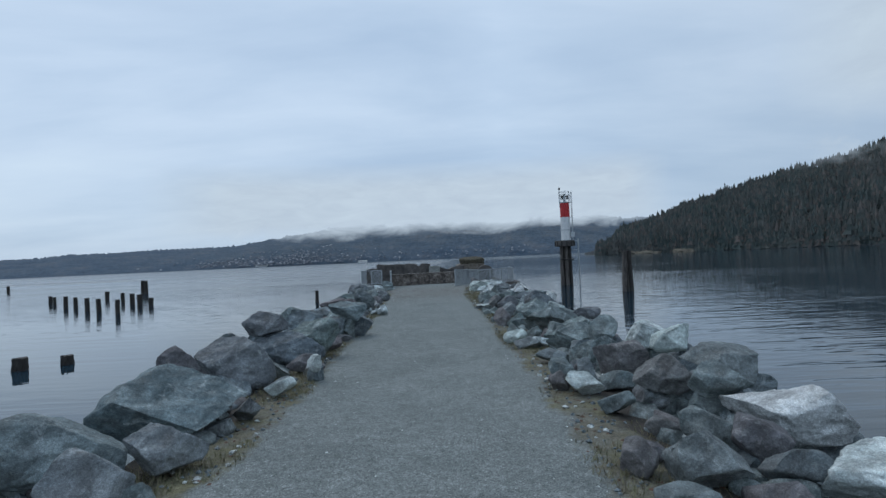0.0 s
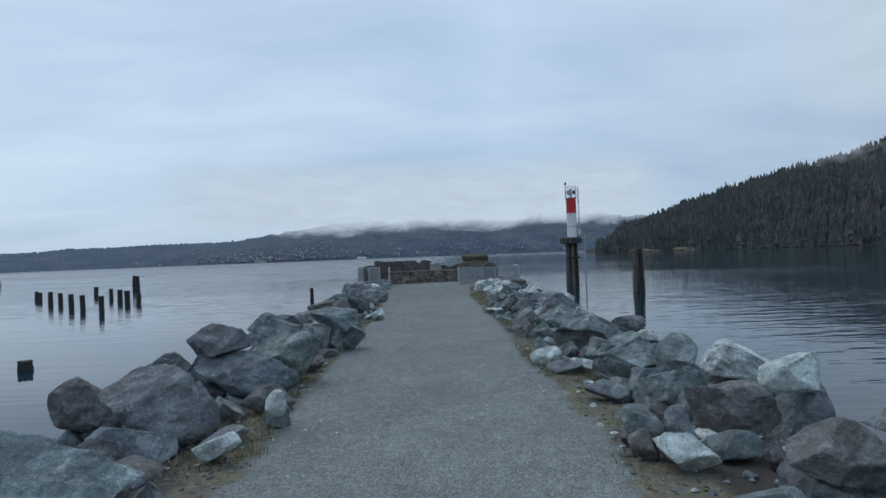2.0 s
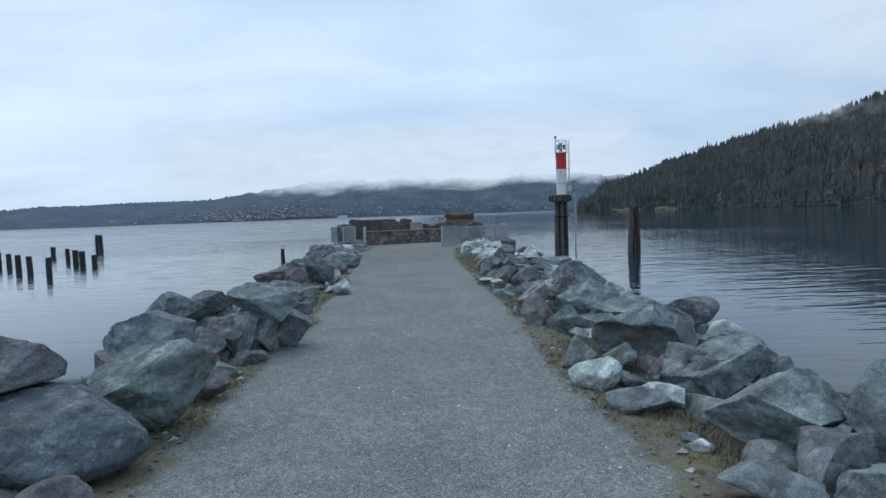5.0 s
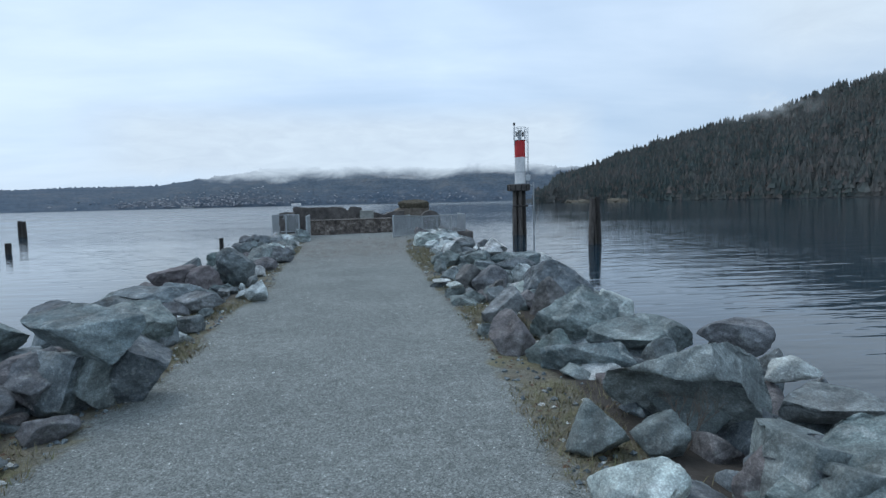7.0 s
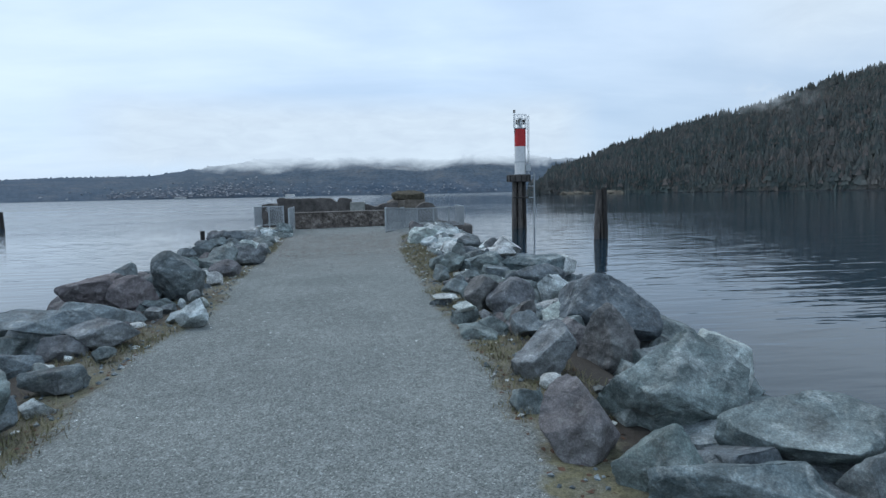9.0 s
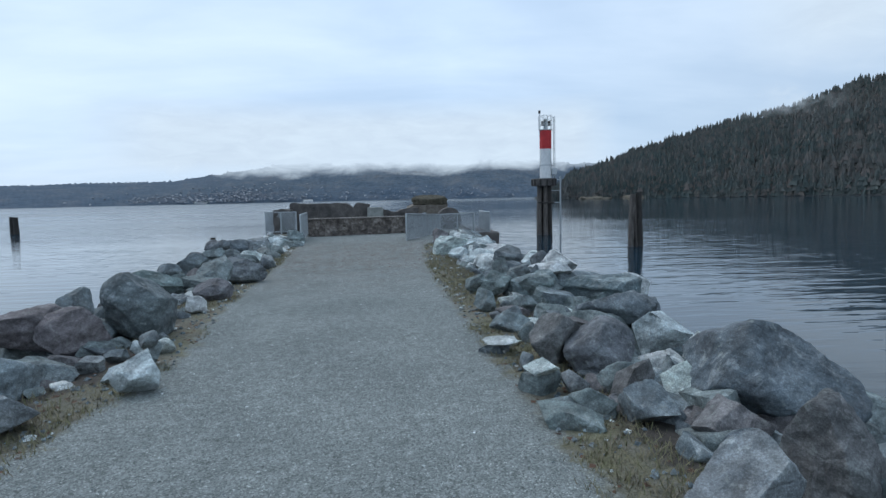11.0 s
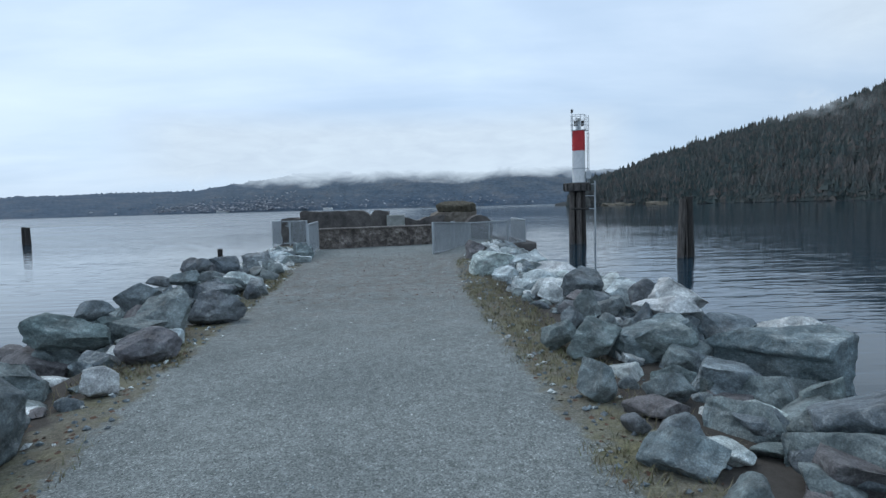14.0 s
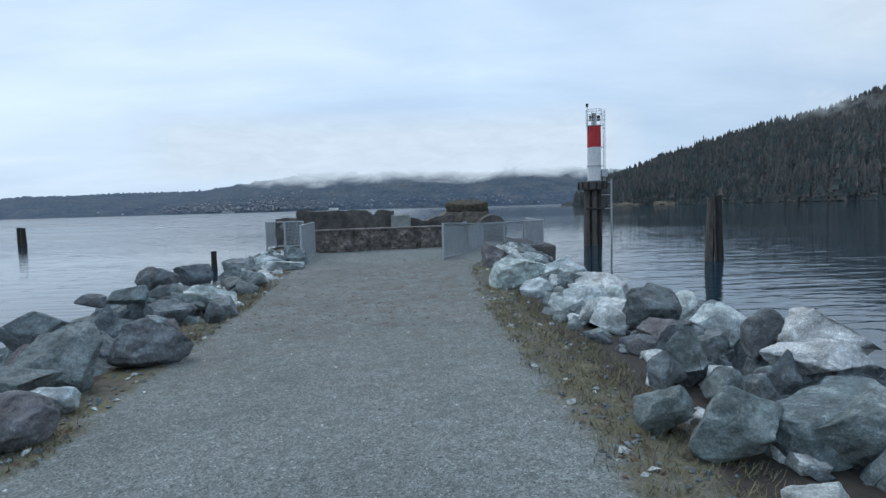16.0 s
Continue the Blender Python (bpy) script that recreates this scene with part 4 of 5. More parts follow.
boulder(1.36, 20.31, 0.04, 0.20, 0.14, 0.12, 20, 0, 0, 25, "dark")
boulder(1.67, 21.24, -0.01, 0.17, 0.13, 0.15, 2, 180, 20, 24, "grey")
boulder(2.63, 20.35, 0.14, 0.25, 0.23, 0.34, 54, 240, 20, 41, "green")
boulder(3.29, 22.70, 0.02, 0.58, 0.42, 0.43, 32, 120, 20, 32, "grey")
boulder(2.49, 25.35, 0.22, 0.66, 0.49, 0.56, 79, 180, -20, 22, "dark")
boulder(2.78, 23.68, 0.28, 0.35, 0.32, 0.47, 45, 0, -20, 32, "dark")
boulder(3.08, 23.32, 0.27, 0.66, 0.50, 0.62, 46, 0, 20, 37, "pale")
boulder(2.52, 23.01, 0.15, 0.25, 0.24, 0.39, 60, 180, 0, 33, "grey")
boulder(2.96, 24.71, 0.14, 0.57, 0.43, 0.49, 59, 0, 20, 28, "pale")
boulder(2.45, 24.09, 0.10, 0.47, 0.36, 0.39, 91, 240, 0, 27, "green")
boulder(2.06, 24.36, 0.06, 0.36, 0.23, 0.20, 98, 0, 20, 22, "dark")
boulder(1.94, 23.71, 0.07, 0.22, 0.16, 0.19, 91, 60, 20, 23, "brown")
boulder(-4.20, 28.09, 0.43, 0.48, 0.33, 0.34, 44, 120, 20, -24, "dark")
boulder(-4.31, 26.56, 0.34, 0.37, 0.24, 0.20, 43, 60, 20, -29, "dark")
boulder(-4.11, 27.09, 0.32, 0.55, 0.34, 0.29, 82, 240, -20, -27, "grey")
boulder(-3.85, 27.68, 0.28, 0.49, 0.30, 0.22, 42, 180, -20, -24, "dark")
boulder(-2.84, 26.81, 0.13, 0.28, 0.24, 0.31, 1, 60, 0, -19, "dark")
boulder(-3.44, 28.44, 0.11, 0.75, 0.46, 0.38, 91, 60, 20, -20, "pale")
boulder(-2.82, 23.34, 0.05, 0.35, 0.25, 0.26, 21, 240, 20, -33, "pale")
boulder(-1.86, 8.18, 0.3, 0.2, 0.26, 0.24, 565, 0, 0, 0, "pale")
boulder(-2.01, 18.12, 0.16, 0.37, 0.38, 0.35, 276, 0, 0, 0, "pale")
boulder(-2.28, 19.47, 0.12, 0.18, 0.24, 0.17, 610, 0, 0, 0, "pale")
boulder(-2.23, 18.87, 0.24, 0.17, 0.24, 0.16, 737, 0, 0, 0, "grey")
boulder(-4.59, 28.99, 0.29, 0.67, 0.62, 0.52, 808, 0, 0, 0, "dark")
boulder(-4.28, 28.8, 0.07, 0.69, 0.64, 0.38, 591, 0, 0, 0, "grey")
boulder(-2.92, 27.36, -0.04, 0.53, 0.52, 0.6, 456, 0, 0, 0, "grey")
boulder(-4.02, 31.17, 0.09, 0.59, 0.56, 0.51, 138, 0, 0, 0, "grey")
boulder(-3.68, 31.05, -0.31, 0.93, 0.82, 0.46, 900, 0, 0, 0, "pale")
boulder(-3.79, 31.81, -0.21, 0.76, 0.7, 0.51, 375, 0, 0, 0, "grey")
boulder(-3.72, 33.97, -0.16, 1.43, 1.2, 0.67, 100, 0, 0, 0, "pale")
boulder(-3.5, 35.0, 0.11, 0.72, 0.66, 0.73, 37, 0, 0, 0, "grey")
boulder(-4.08, 34.47, 0.06, 1.01, 0.89, 0.47, 140, 0, 0, 0, "pale")
boulder(-3.39, 32.59, -0.32, 0.66, 0.62, 0.38, 507, 0, 0, 0, "pale")
boulder(-4.42, 30.23, 0.19, 0.82, 0.74, 0.56, 223, 0, 0, 0, "dark")
boulder(-3.21, 25.32, -0.3, 0.39, 0.41, 0.3, 265, 0, 0, 0, "pale")
boulder(-4.41, 33.22, 0.08, 0.77, 0.71, 0.45, 989, 0, 0, 0, "grey")
boulder(-2.93, 28.09, -0.14, 0.25, 0.31, 0.13, 689, 0, 0, 0, "pale")
boulder(1.36, 4.3, 0.17, 0.27, 0.31, 0.32, 854, 0, 0, 0, "brown")
boulder(1.51, 19.29, 0.04, 0.24, 0.29, 0.28, 780, 0, 0, 0, "green")
boulder(1.12, 18.81, 0.12, 0.35, 0.37, 0.06, 47, 0, 0, 0, "pale")
boulder(1.21, 17.6, 0.21, 0.29, 0.32, 0.11, 601, 0, 0, 0, "pale")
boulder(1.25, 18.26, 0.14, 0.13, 0.21, 0.16, 565, 0, 0, 0, "grey")
boulder(1.99, 23.41, 0.28, 0.33, 0.36, 0.39, 972, 0, 0, 0, "green")
boulder(2.17, 26.69, 0.05, 0.68, 0.63, 0.55, 995, 0, 0, 0, "pale")
boulder(1.73, 29.38, 0.14, 1.06, 0.92, 0.66, 418, 0, 0, 0, "pale")
boulder(2.41, 29.14, 0.09, 0.87, 0.78, 0.63, 299, 0, 0, 0, "pale")
boulder(2.84, 28.25, 0.05, 0.91, 0.81, 0.48, 626, 0, 0, 0, "pale")
boulder(1.79, 28.17, 0.01, 0.58, 0.55, 0.45, 270, 0, 0, 0, "pale")
boulder(1.98, 26.95, 0.01, 0.51, 0.5, 0.4, 160, 0, 0, 0, "pale")
boulder(2.14, 26.04, -0.02, 0.46, 0.46, 0.39, 707, 0, 0, 0, "pale")
boulder(1.82, 23.4, 0.11, 0.3, 0.34, 0.3, 348, 0, 0, 0, "grey")
boulder(1.75, 32.98, 0.14, 0.62, 0.59, 0.73, 322, 0, 0, 0, "brown")
boulder(2.01, 31.67, 0.15, 0.58, 0.56, 0.45, 369, 0, 0, 0, "pale")
boulder(3.16, 26.03, 0.1, 0.4, 0.42, 0.39, 982, 0, 0, 0, "pale")
boulder(1.77, 21.51, -0.07, 0.32, 0.35, 0.3, 142, 0, 0, 0, "pale")
boulder(1.58, 29.35, 0.03, 0.48, 0.48, 0.31, 883, 0, 0, 0, "pale")
boulder(1.94, 30.56, 0.03, 0.56, 0.54, 0.46, 387, 0, 0, 0, "pale")
boulder(2.53, 31.67, 0.16, 0.58, 0.56, 0.54, 386, 0, 0, 0, "pale")
boulder(2.82, 30.66, 0.12, 0.54, 0.52, 0.5, 472, 0, 0, 0, "pale")
boulder(2.41, 27.43, 0.04, 0.4, 0.42, 0.32, 891, 0, 0, 0, "pale")
boulder(2.62, 27.01, 0.05, 0.33, 0.37, 0.39, 533, 0, 0, 0, "pale")
boulder(2.08, 23.0, 0.17, 0.28, 0.33, 0.33, 660, 0, 0, 0, "grey")


def fill_bank(side, count, seed):
    """Stones that fill the bank below and between the large boulders."""
    r = random.Random(seed)
    for k in range(count):
        y = r.uniform(0.5, 41.0)
        edge = lerp_table(HALF_R if side > 0 else HALF_L, y)
        off = r.uniform(0.42, 1.0) if k % 4 == 0 else r.uniform(0.75, 1.9) if k % 4 == 1 else r.uniform(1.2, 4.4)
        s = r.uniform(0.1, 0.26) if off < 0.8 else r.uniform(0.25, 0.5) if off < 1.3 else r.uniform(0.4, 0.8)
        x = edge + side * off
        kind = r.choice(["grey", "green", "dark", "green", "brown", "pale"] if y < 27 else ["pale", "pale", "grey", "green"])
        fill_stone(x, y, ground_height(x, y) + (0.08 if off < 0.8 else -0.05) * s, s * r.uniform(0.9, 1.3), s * r.uniform(0.9, 1.3), s * r.uniform(0.6, 0.85), r.randint(1000, 99999), kind, 3 if s < 0.5 else 4)


def pale_toe(count, seed):
    """The small pale stones heaped beside the path where it meets the end platform."""
    r = random.Random(seed)
    for k in range(count):
        side = 1 if k % 5 else -1
        y = r.uniform(25.5, 36.0)
        edge = lerp_table(HALF_R if side > 0 else HALF_L, y)
        off = r.uniform(0.35, 1.9)
        x, s = edge + side * off, r.uniform(0.16, 0.5) * (0.6 if off < 0.6 else 1)
        fill_stone(x, y, ground_height(x, y) + (0.12 if off < 1.1 else 0.3) * s + (0.12 if 0.7 < off < 1.5 else 0), s * r.uniform(0.9, 1.4), s * r.uniform(0.9, 1.2), s * 0.75, r.randint(1000, 99999), r.choice(["pale", "pale", "grey", "green"]))


def crest_stones(side, count, seed):
    """Middling stones wedged between the large boulders along the crest."""
    r = random.Random(seed)
    for _ in range(count):
        y = r.uniform(4.0, 29.0)
        off, s = r.uniform(0.95, 2.4), r.uniform(0.35, 0.68)
        x = lerp_table(HALF_R if side > 0 else HALF_L, y) + side * off
        z = max(ground_height(x, y), -0.35) + 0.1
        fill_stone(x, y, z, s * r.uniform(0.9, 1.4), s * r.uniform(0.9, 1.3), s * r.uniform(0.75, 1.0), r.randint(1000, 99999), r.choice(["grey", "green", "dark", "green", "brown"]), 4)
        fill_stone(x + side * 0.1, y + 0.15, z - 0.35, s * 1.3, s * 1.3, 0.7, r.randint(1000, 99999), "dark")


pale_toe(170, 14)
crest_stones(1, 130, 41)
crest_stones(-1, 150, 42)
fill_bank(1, 560, 11)
fill_bank(-1, 560, 12)
for kind, (verts, faces) in FILL.items():
    tagged(new("packing_stones", from_arrays("packing_stones", verts, faces, M_ROCK[kind], True)), "smaller broken stones packed between the boulders", "stones", kind="stuff")


# ---- piles in the water ----
def post(bm, x, y, top, r, lean=(0, 0), seed=0, low=WATER - 1.5):
    tube(bm, (x, y, low), (x + lean[0], y + lean[1], top), r * 1.05, r * 0.95, 14, 10, 0.16, seed)


def pile(x, y, top, r, label="short dark timber pile standing in the water"):
    s = random.Random(int(abs(x * 31 + y * 17)))
    bm = bmesh.new()
    post(bm, 0, 0, top - WATER, r, (s.uniform(-0.06, 0.06), s.uniform(-0.06, 0.06)), s.uniform(0, 50), -1.5)
    ob = new("timber_post", mesh_of("timber_post", bm, M_PILE))
    ob.matrix_world = pose(x, y, WATER, 0, 0, s.uniform(0, 360))
    tagged(ob, label, "pile", "old timber piles")


pile(-47.9, 69.9, -0.78, 0.22)
pile(-45.4, 67.1, -0.82, 0.18)
pile(-39.8, 60.5, -0.54, 0.22)
pile(-37.7, 58.9, -0.62, 0.21)
pile(-33.3, 53.7, -0.53, 0.22)
pile(-30.8, 51.3, -0.55, 0.21)
pile(-43.3, 73.8, -0.66, 0.27)
pile(-27.4, 48.2, -0.54, 0.19)
pile(-37.2, 66.5, -0.65, 0.21)
pile(-33.0, 60.8, -0.58, 0.25)
pile(-30.6, 57.8, -0.59, 0.26)
pile(-28.8, 56.4, -0.88, 0.23)
pile(-45.6, 87.0, 0.34, 0.27, "tall dark timber pile of a leaning pair")
pile(-44.9, 86.6, 0.28, 0.3, "tall dark timber pile of a leaning pair")
pile(-11.5, 51.6, -0.72, 0.16, "single thin dark timber pile near the jetty")
pile(-91.3, 120.5, -0.10, 0.3, "distant lone timber pile in the water")


def stump(x, y, r, h):
    s = random.Random(int(abs(x * 7 + y * 3)))
    bm = bmesh.new()
    tube(bm, (0, 0, -1.2), (0, 0, h), r, r * 0.93, 18, 14, 0.3, s.uniform(0, 9))
    for v in bm.verts:
        if v.co.z > 0.1:
            v.co.z += 0.06 * noise.noise((v.co.x * 9, v.co.y * 9, s.uniform(0, 1) * 0.02))
            v.co += 0.025 * noise.noise_vector(v.co * 9)
    ob = new("pile_stump", mesh_of("pile_stump", bm, M_PILE))
    ob.location = (x, y, WATER)
    tagged(ob, "worn black pile stump barely above the water", "pile stump", "pile stumps")


stump(-15.8, 21.4, 0.27, 0.46)
stump(-14.7, 22.4, 0.24, 0.35)


def dolphin():
    ob = thing("pile_cluster", 15.1, 48.0, WATER, "weathered timber piles leaning together in the water", "piles")
    h = 1.6 - WATER
    for k, (x, y, top, dx, dy) in enumerate(((-0.34, 0, h - 0.1, 0.14, 0.0), (-0.02, 0.42, h - 0.5, 0.02, -0.1), (0.33, 0.0, h, -0.16, 0.0))):
        bm = bmesh.new()
        post(bm, x, y, top, 0.185, (dx, dy), 3 * k + 1, -1.5)
        part("post", bm, M_PILE if k else M_PILE_GREY, ob)
    bm = bmesh.new()
    tube(bm, (0.02, -0.16, -1.0), (-0.08, -0.12, h - 0.3), 0.05, 0.045, 8, 4, 0.1, 2)
    part("brace", bm, M_PILE_GREY, ob)


dolphin()


# ---- the light beacon ----
def beacon():
    ob = thing("light_beacon", 12.75, 61.0, WATER, "red and white beacon tower on dark timber piles", "beacon")
    deck = 2.32 - WATER
    for k, (x, y, dx, dy) in enumerate(((-0.46, -0.2, 0.06, 0.05), (0.46, -0.2, -0.05, 0.05), (0.02, -0.42, 0.02, 0.1), (0.1, 0.5, 0, -0.1), (-0.35, 0.45, 0.05, -0.1))):
        bm = bmesh.new()
        post(bm, x, y, deck, 0.2, (dx, dy), 5 * k + 2, -1.5)
        part("post", bm, M_PILE_GREY if k in (0, 2) else M_PILE, ob)
    bm = bmesh.new()
    for z in (deck - 1.35,):
        tube(bm, (-0.72, -0.78, z), (0.62, -0.74, z - 0.04), 0.07, None, 8)
        tube(bm, (0.66, -0.7, z), (0.6, 0.6, z), 0.07, None, 8)
    part("binding", bm, M_PILE, ob)
    bm = bmesh.new()
    bmesh.ops.create_cone(bm, cap_ends=True, segments=10, radius1=0.98, radius2=1.04, depth=0.62, matrix=Matrix.Translation((0, 0, deck + 0.31)))
    bmesh.ops.bevel(bm, geom=[e for e in bm.edges], offset=0.03, segments=1, affect="EDGES")
    platform = part("platform", bm, M_CONC_DARK, ob, "dark stained round platform")
    for i in range(12):
        a = math.tau * i / 12
        bm = bmesh.new()
        box(bm, 1.02 * math.cos(a) - 0.05, 1.02 * math.cos(a) + 0.05, 1.02 * math.sin(a) - 0.05, 1.02 * math.sin(a) + 0.05, deck + 0.05, deck + 0.55)
        part("fender", bm, M_PILE, platform)
    base = deck + 0.62
    tx, r = 0.16, 0.485
    bands = ((base, base + 1.1, M_WHITE), (base + 1.1, base + 2.45, M_WHITE), (base + 2.45, base + 4.0, M_RED))
    for z0, z1, mat in bands:
        bm = bmesh.new()
        tube(bm, (tx, 0, z0), (tx, 0, z1), r + (0.004 if mat is M_RED else 0), None, 40, 1)
        part("tower_red_band" if mat is M_RED else "tower_white_band", bm, mat, ob, "red painted band" if mat is M_RED else "white painted band")
    for z in (base + 1.1, base + 0.04, base + 4.0):
        bm = bmesh.new()
        bmesh.ops.create_cone(bm, cap_ends=True, segments=40, radius1=r + 0.05, radius2=r + 0.05, depth=0.06, matrix=Matrix.Translation((tx, 0, z)))
        part("flange", bm, M_STEEL, ob)
    top = base + 4.03
    bm = bmesh.new()
    for i in range(10):
        a = math.tau * (i + 0.5) / 10
        tube(bm, (tx + 0.55 * math.cos(a), 0.55 * math.sin(a), top), (tx + 0.55 * math.cos(a), 0.55 * math.sin(a), top + 1.12), 0.022, None, 6)
    for z in (0.4, 0.76, 1.12):
        for i in range(20):
            a, b = math.tau * i / 20, math.tau * (i + 1) / 20
            tube(bm, (tx + 0.55 * math.cos(a), 0.55 * math.sin(a), top + z), (tx + 0.55 * math.cos(b), 0.55 * math.sin(b), top + z), 0.022, None, 6)
    part("railing", bm, M_WHITE, ob, "white gallery railing")
    bm = bmesh.new()
    tube(bm, (tx, 0, top), (tx, 0, top + 0.5), 0.12, None, 14)
    tube(bm, (tx, 0, top + 0.5), (tx, 0, top + 0.62), 0.2, None, 16)
    lantern_base = part("lantern_base", bm, M_STEEL, ob)
    bm = bmesh.new()
    tube(bm, (tx, 0, top + 0.62), (tx, 0, top + 0.9), 0.14, 0.12, 16)
    part("lantern", bm, M_CONC_PALE, lantern_base)
    for x in (-0.27, 0.3):
        bm = bmesh.new()
        box(bm, tx + x - 0.12, tx + x + 0.12, -0.2, -0.1, top + 0.3, top + 0.7, 0.02)
        part("solar_box", bm, M_CONC_DARK, ob)
    bm = bmesh.new()
    tube(bm, (tx - 0.53, -0.12, base + 3.5), (tx - 0.53, -0.12, top + 1.4), 0.03, None, 8)
    mast = part("mast", bm, M_STEEL, ob)
    bm = bmesh.new()
    tube(bm, (tx - 0.53, -0.12, top + 1.3), (tx - 0.53, -0.12, top + 1.55), 0.09, 0.1, 10)
    part("sensor", bm, M_CONC_DARK, mast)
    bm = bmesh.new()
    for y in (-0.2, 0.2):
        tube(bm, (tx + 0.74, y, base - 0.05), (tx + 0.74, y, top + 1.1), 0.026, None, 6)
    for z in (base + 1.1, base + 2.45, base + 4.0):
        tube(bm, (tx + r, 0.0, z), (tx + 0.74, 0.0, z), 0.025, None, 6)
    ladder = part("ladder", bm, M_STEEL, ob)
    for k in range(17):
        bm = bmesh.new()
        tube(bm, (tx + 0.74, -0.2, base + 0.2 + 0.3 * k), (tx + 0.74, 0.2, base + 0.2 + 0.3 * k), 0.016, None, 6)
        part("rung", bm, M_STEEL, ladder)
    bm = bmesh.new()
    box(bm, tx + 0.42, tx + 0.86, -0.42, -0.2, base + 0.3, base + 0.85, 0.02)
    part("control_box", bm, M_STEEL, ob)
    bm = bmesh.new()
    tube(bm, (1.38, -0.1, -1.5), (1.38, -0.1, base + 0.15), 0.075, 0.07, 12)
    access_pole = part("access_pole", bm, M_STEEL, ob)
    for z in (base - 0.1, base - 1.0, base - 2.0):
        bm = bmesh.new()
        tube(bm, (0.5, -0.1, z), (1.38, -0.1, z), 0.035, None, 6)
        part("stay", bm, M_STEEL, access_pole)


beacon()


# ---- the ruined foundation at the jetty's end ----
def rough_block(name, parent, pts, y0, y1, material, label="", amp=0.05, step=0.16):
    """A weathered wall: its outline runs along pts (x, z top), from z0 up, with a broken face."""
    bm = bmesh.new()
    xs = np.arange(pts[0][0], pts[-1][0] + 0.001, step)
    z0 = -0.35
    rows = 9
    front, back = [], []
    for x in xs:
        top = lerp_table(pts, x)
        front.append([bm.verts.new((x, y0, z0 + (top - z0) * k / rows)) for k in range(rows + 1)])
        back.append([bm.verts.new((x, y1, z0 + (top - z0) * k / rows)) for k in range(rows + 1)])
    for i in range(len(xs) - 1):
        for k in range(rows):
            bm.faces.new((front[i][k], front[i + 1][k], front[i + 1][k + 1], front[i][k + 1]))
            bm.faces.new((back[i + 1][k], back[i][k], back[i][k + 1], back[i + 1][k + 1]))
        bm.faces.new((front[i][-1], front[i + 1][-1], back[i + 1][-1], back[i][-1]))
    for i in (0, len(xs) - 1):
        for k in range(rows):
            q = (front[i][k], front[i][k + 1], back[i][k + 1], back[i][k])
            bm.faces.new(q if i == 0 else q[::-1])
    for v in bm.verts:
        v.co += amp * noise.noise_vector(v.co * 3.3) + 0.6 * amp * noise.noise_vector(v.co * 9)
    return part(name, bm, material, parent, label)


def ruin():
    wall = thing("low_wall", -3.49, 38.95, 0, "low crumbling aggregate concrete wall across the path end", "wall", rz=15.5)
    rough_block("wall_face", wall, [(-0.1, 0.68), (0.9, 0.7), (2.0, 0.66), (3.2, 0.68), (4.6, 0.66)], 0, 0.55, M_RUBBLE, "", 0.045, 0.08)
    bm = bmesh.new()
    box(bm, -0.1, 4.58, -0.05, 0.58, 0.66, 0.73, 0.02)
    for v in bm.verts:
        v.co += 0.02 * noise.noise_vector(v.co * 3)
    part("coping", bm, M_CONC, wall, "worn grey top edge")
    # no real openings: solid dark discs paint the shade inside two drain holes
    for x in (1.0, 3.55):
        bm = bmesh.new()
        tube(bm, (x, -0.045, 0.12), (x, 0.02, 0.12), 0.075, None, 12)
        part("drain_hole_disc", bm, M_CONC_DARK, wall)
    back = thing("ruined_foundation", -5.0, 43.0, 0, "dark broken concrete foundation wall with a notch", "ruin")
    rough_block("back_wall", back, [(-0.1, 1.36), (0.1, 1.42), (0.6, 1.36), (1.5, 1.38), (2.9, 1.34), (2.98, 1.12), (3.18, 1.14), (3.25, 1.36), (3.9, 1.3), (3.96, 1.12)], 0, 0.8, M_CONC_DARK, "", 0.05)
    rough_block("broken_wall", back, [(4.5, 1.05), (4.9, 0.92), (5.2, 0.78), (5.6, 0.98), (6.3, 1.06), (6.5, 1.0)], 0.3, 1.1, M_CONC_DARK, "", 0.07)
    bm = bmesh.new()
    box(bm, 3.83, 4.62, -0.55, 0.25, -0.3, 1.12, 0.03)
    for v in bm.verts:
        v.co += 0.03 * noise.noise_vector(v.co * 2)
    part("pale_block", bm, M_CONC_PALE, back, "pale grey-green concrete block")
    rough_block("side_wall", back, [(-0.7, 1.1), (-0.1, 1.15), (0.2, 1.1)], -0.9, 0.0, M_CONC_DARK, "", 0.05)


ruin()


def mound():
    ob = thing("broken_slab", 0.85, 44.0, 0, "tan broken concrete slab on top of the foundation", "slab")
    rough_block("slab_body", ob, [(0.0, 1.0), (0.3, 1.16), (1.2, 1.2), (1.9, 1.18), (2.25, 1.1)], 0, 1.6, M_TAN, "", 0.09, 0.12)
    v, f = rock_points(12, 1.95, 1.4, 0.75, 5, 7, 0.3)
    me = from_arrays("mossy_cap", v.tolist(), f, M_MOSSY, True)
    ob = new("mossy_cap", me)
    ob.location = (2.1, 44.75, 1.33)
    tagged(ob, "dry grass and moss clump on the rubble", "moss")
    bm = bmesh.new()
    tube(bm, (0, -0.5, 0), (0, 0.6, 0), 0.6, 0.6, 24, 3, 0.05, 3)
    ob = new("concrete_pipe", mesh_of("concrete_pipe", bm, M_CONC_DARK))
    ob.location = (2.95, 42.9, 0.42)
    tagged(ob, "dark round concrete drum beside the foundation", "drum")


M_MOSSY = plain("dry_moss", (0.045, 0.042, 0.030), (0.14, 0.122, 0.088), 6, 0.95, 0, 1.0, 0.06)
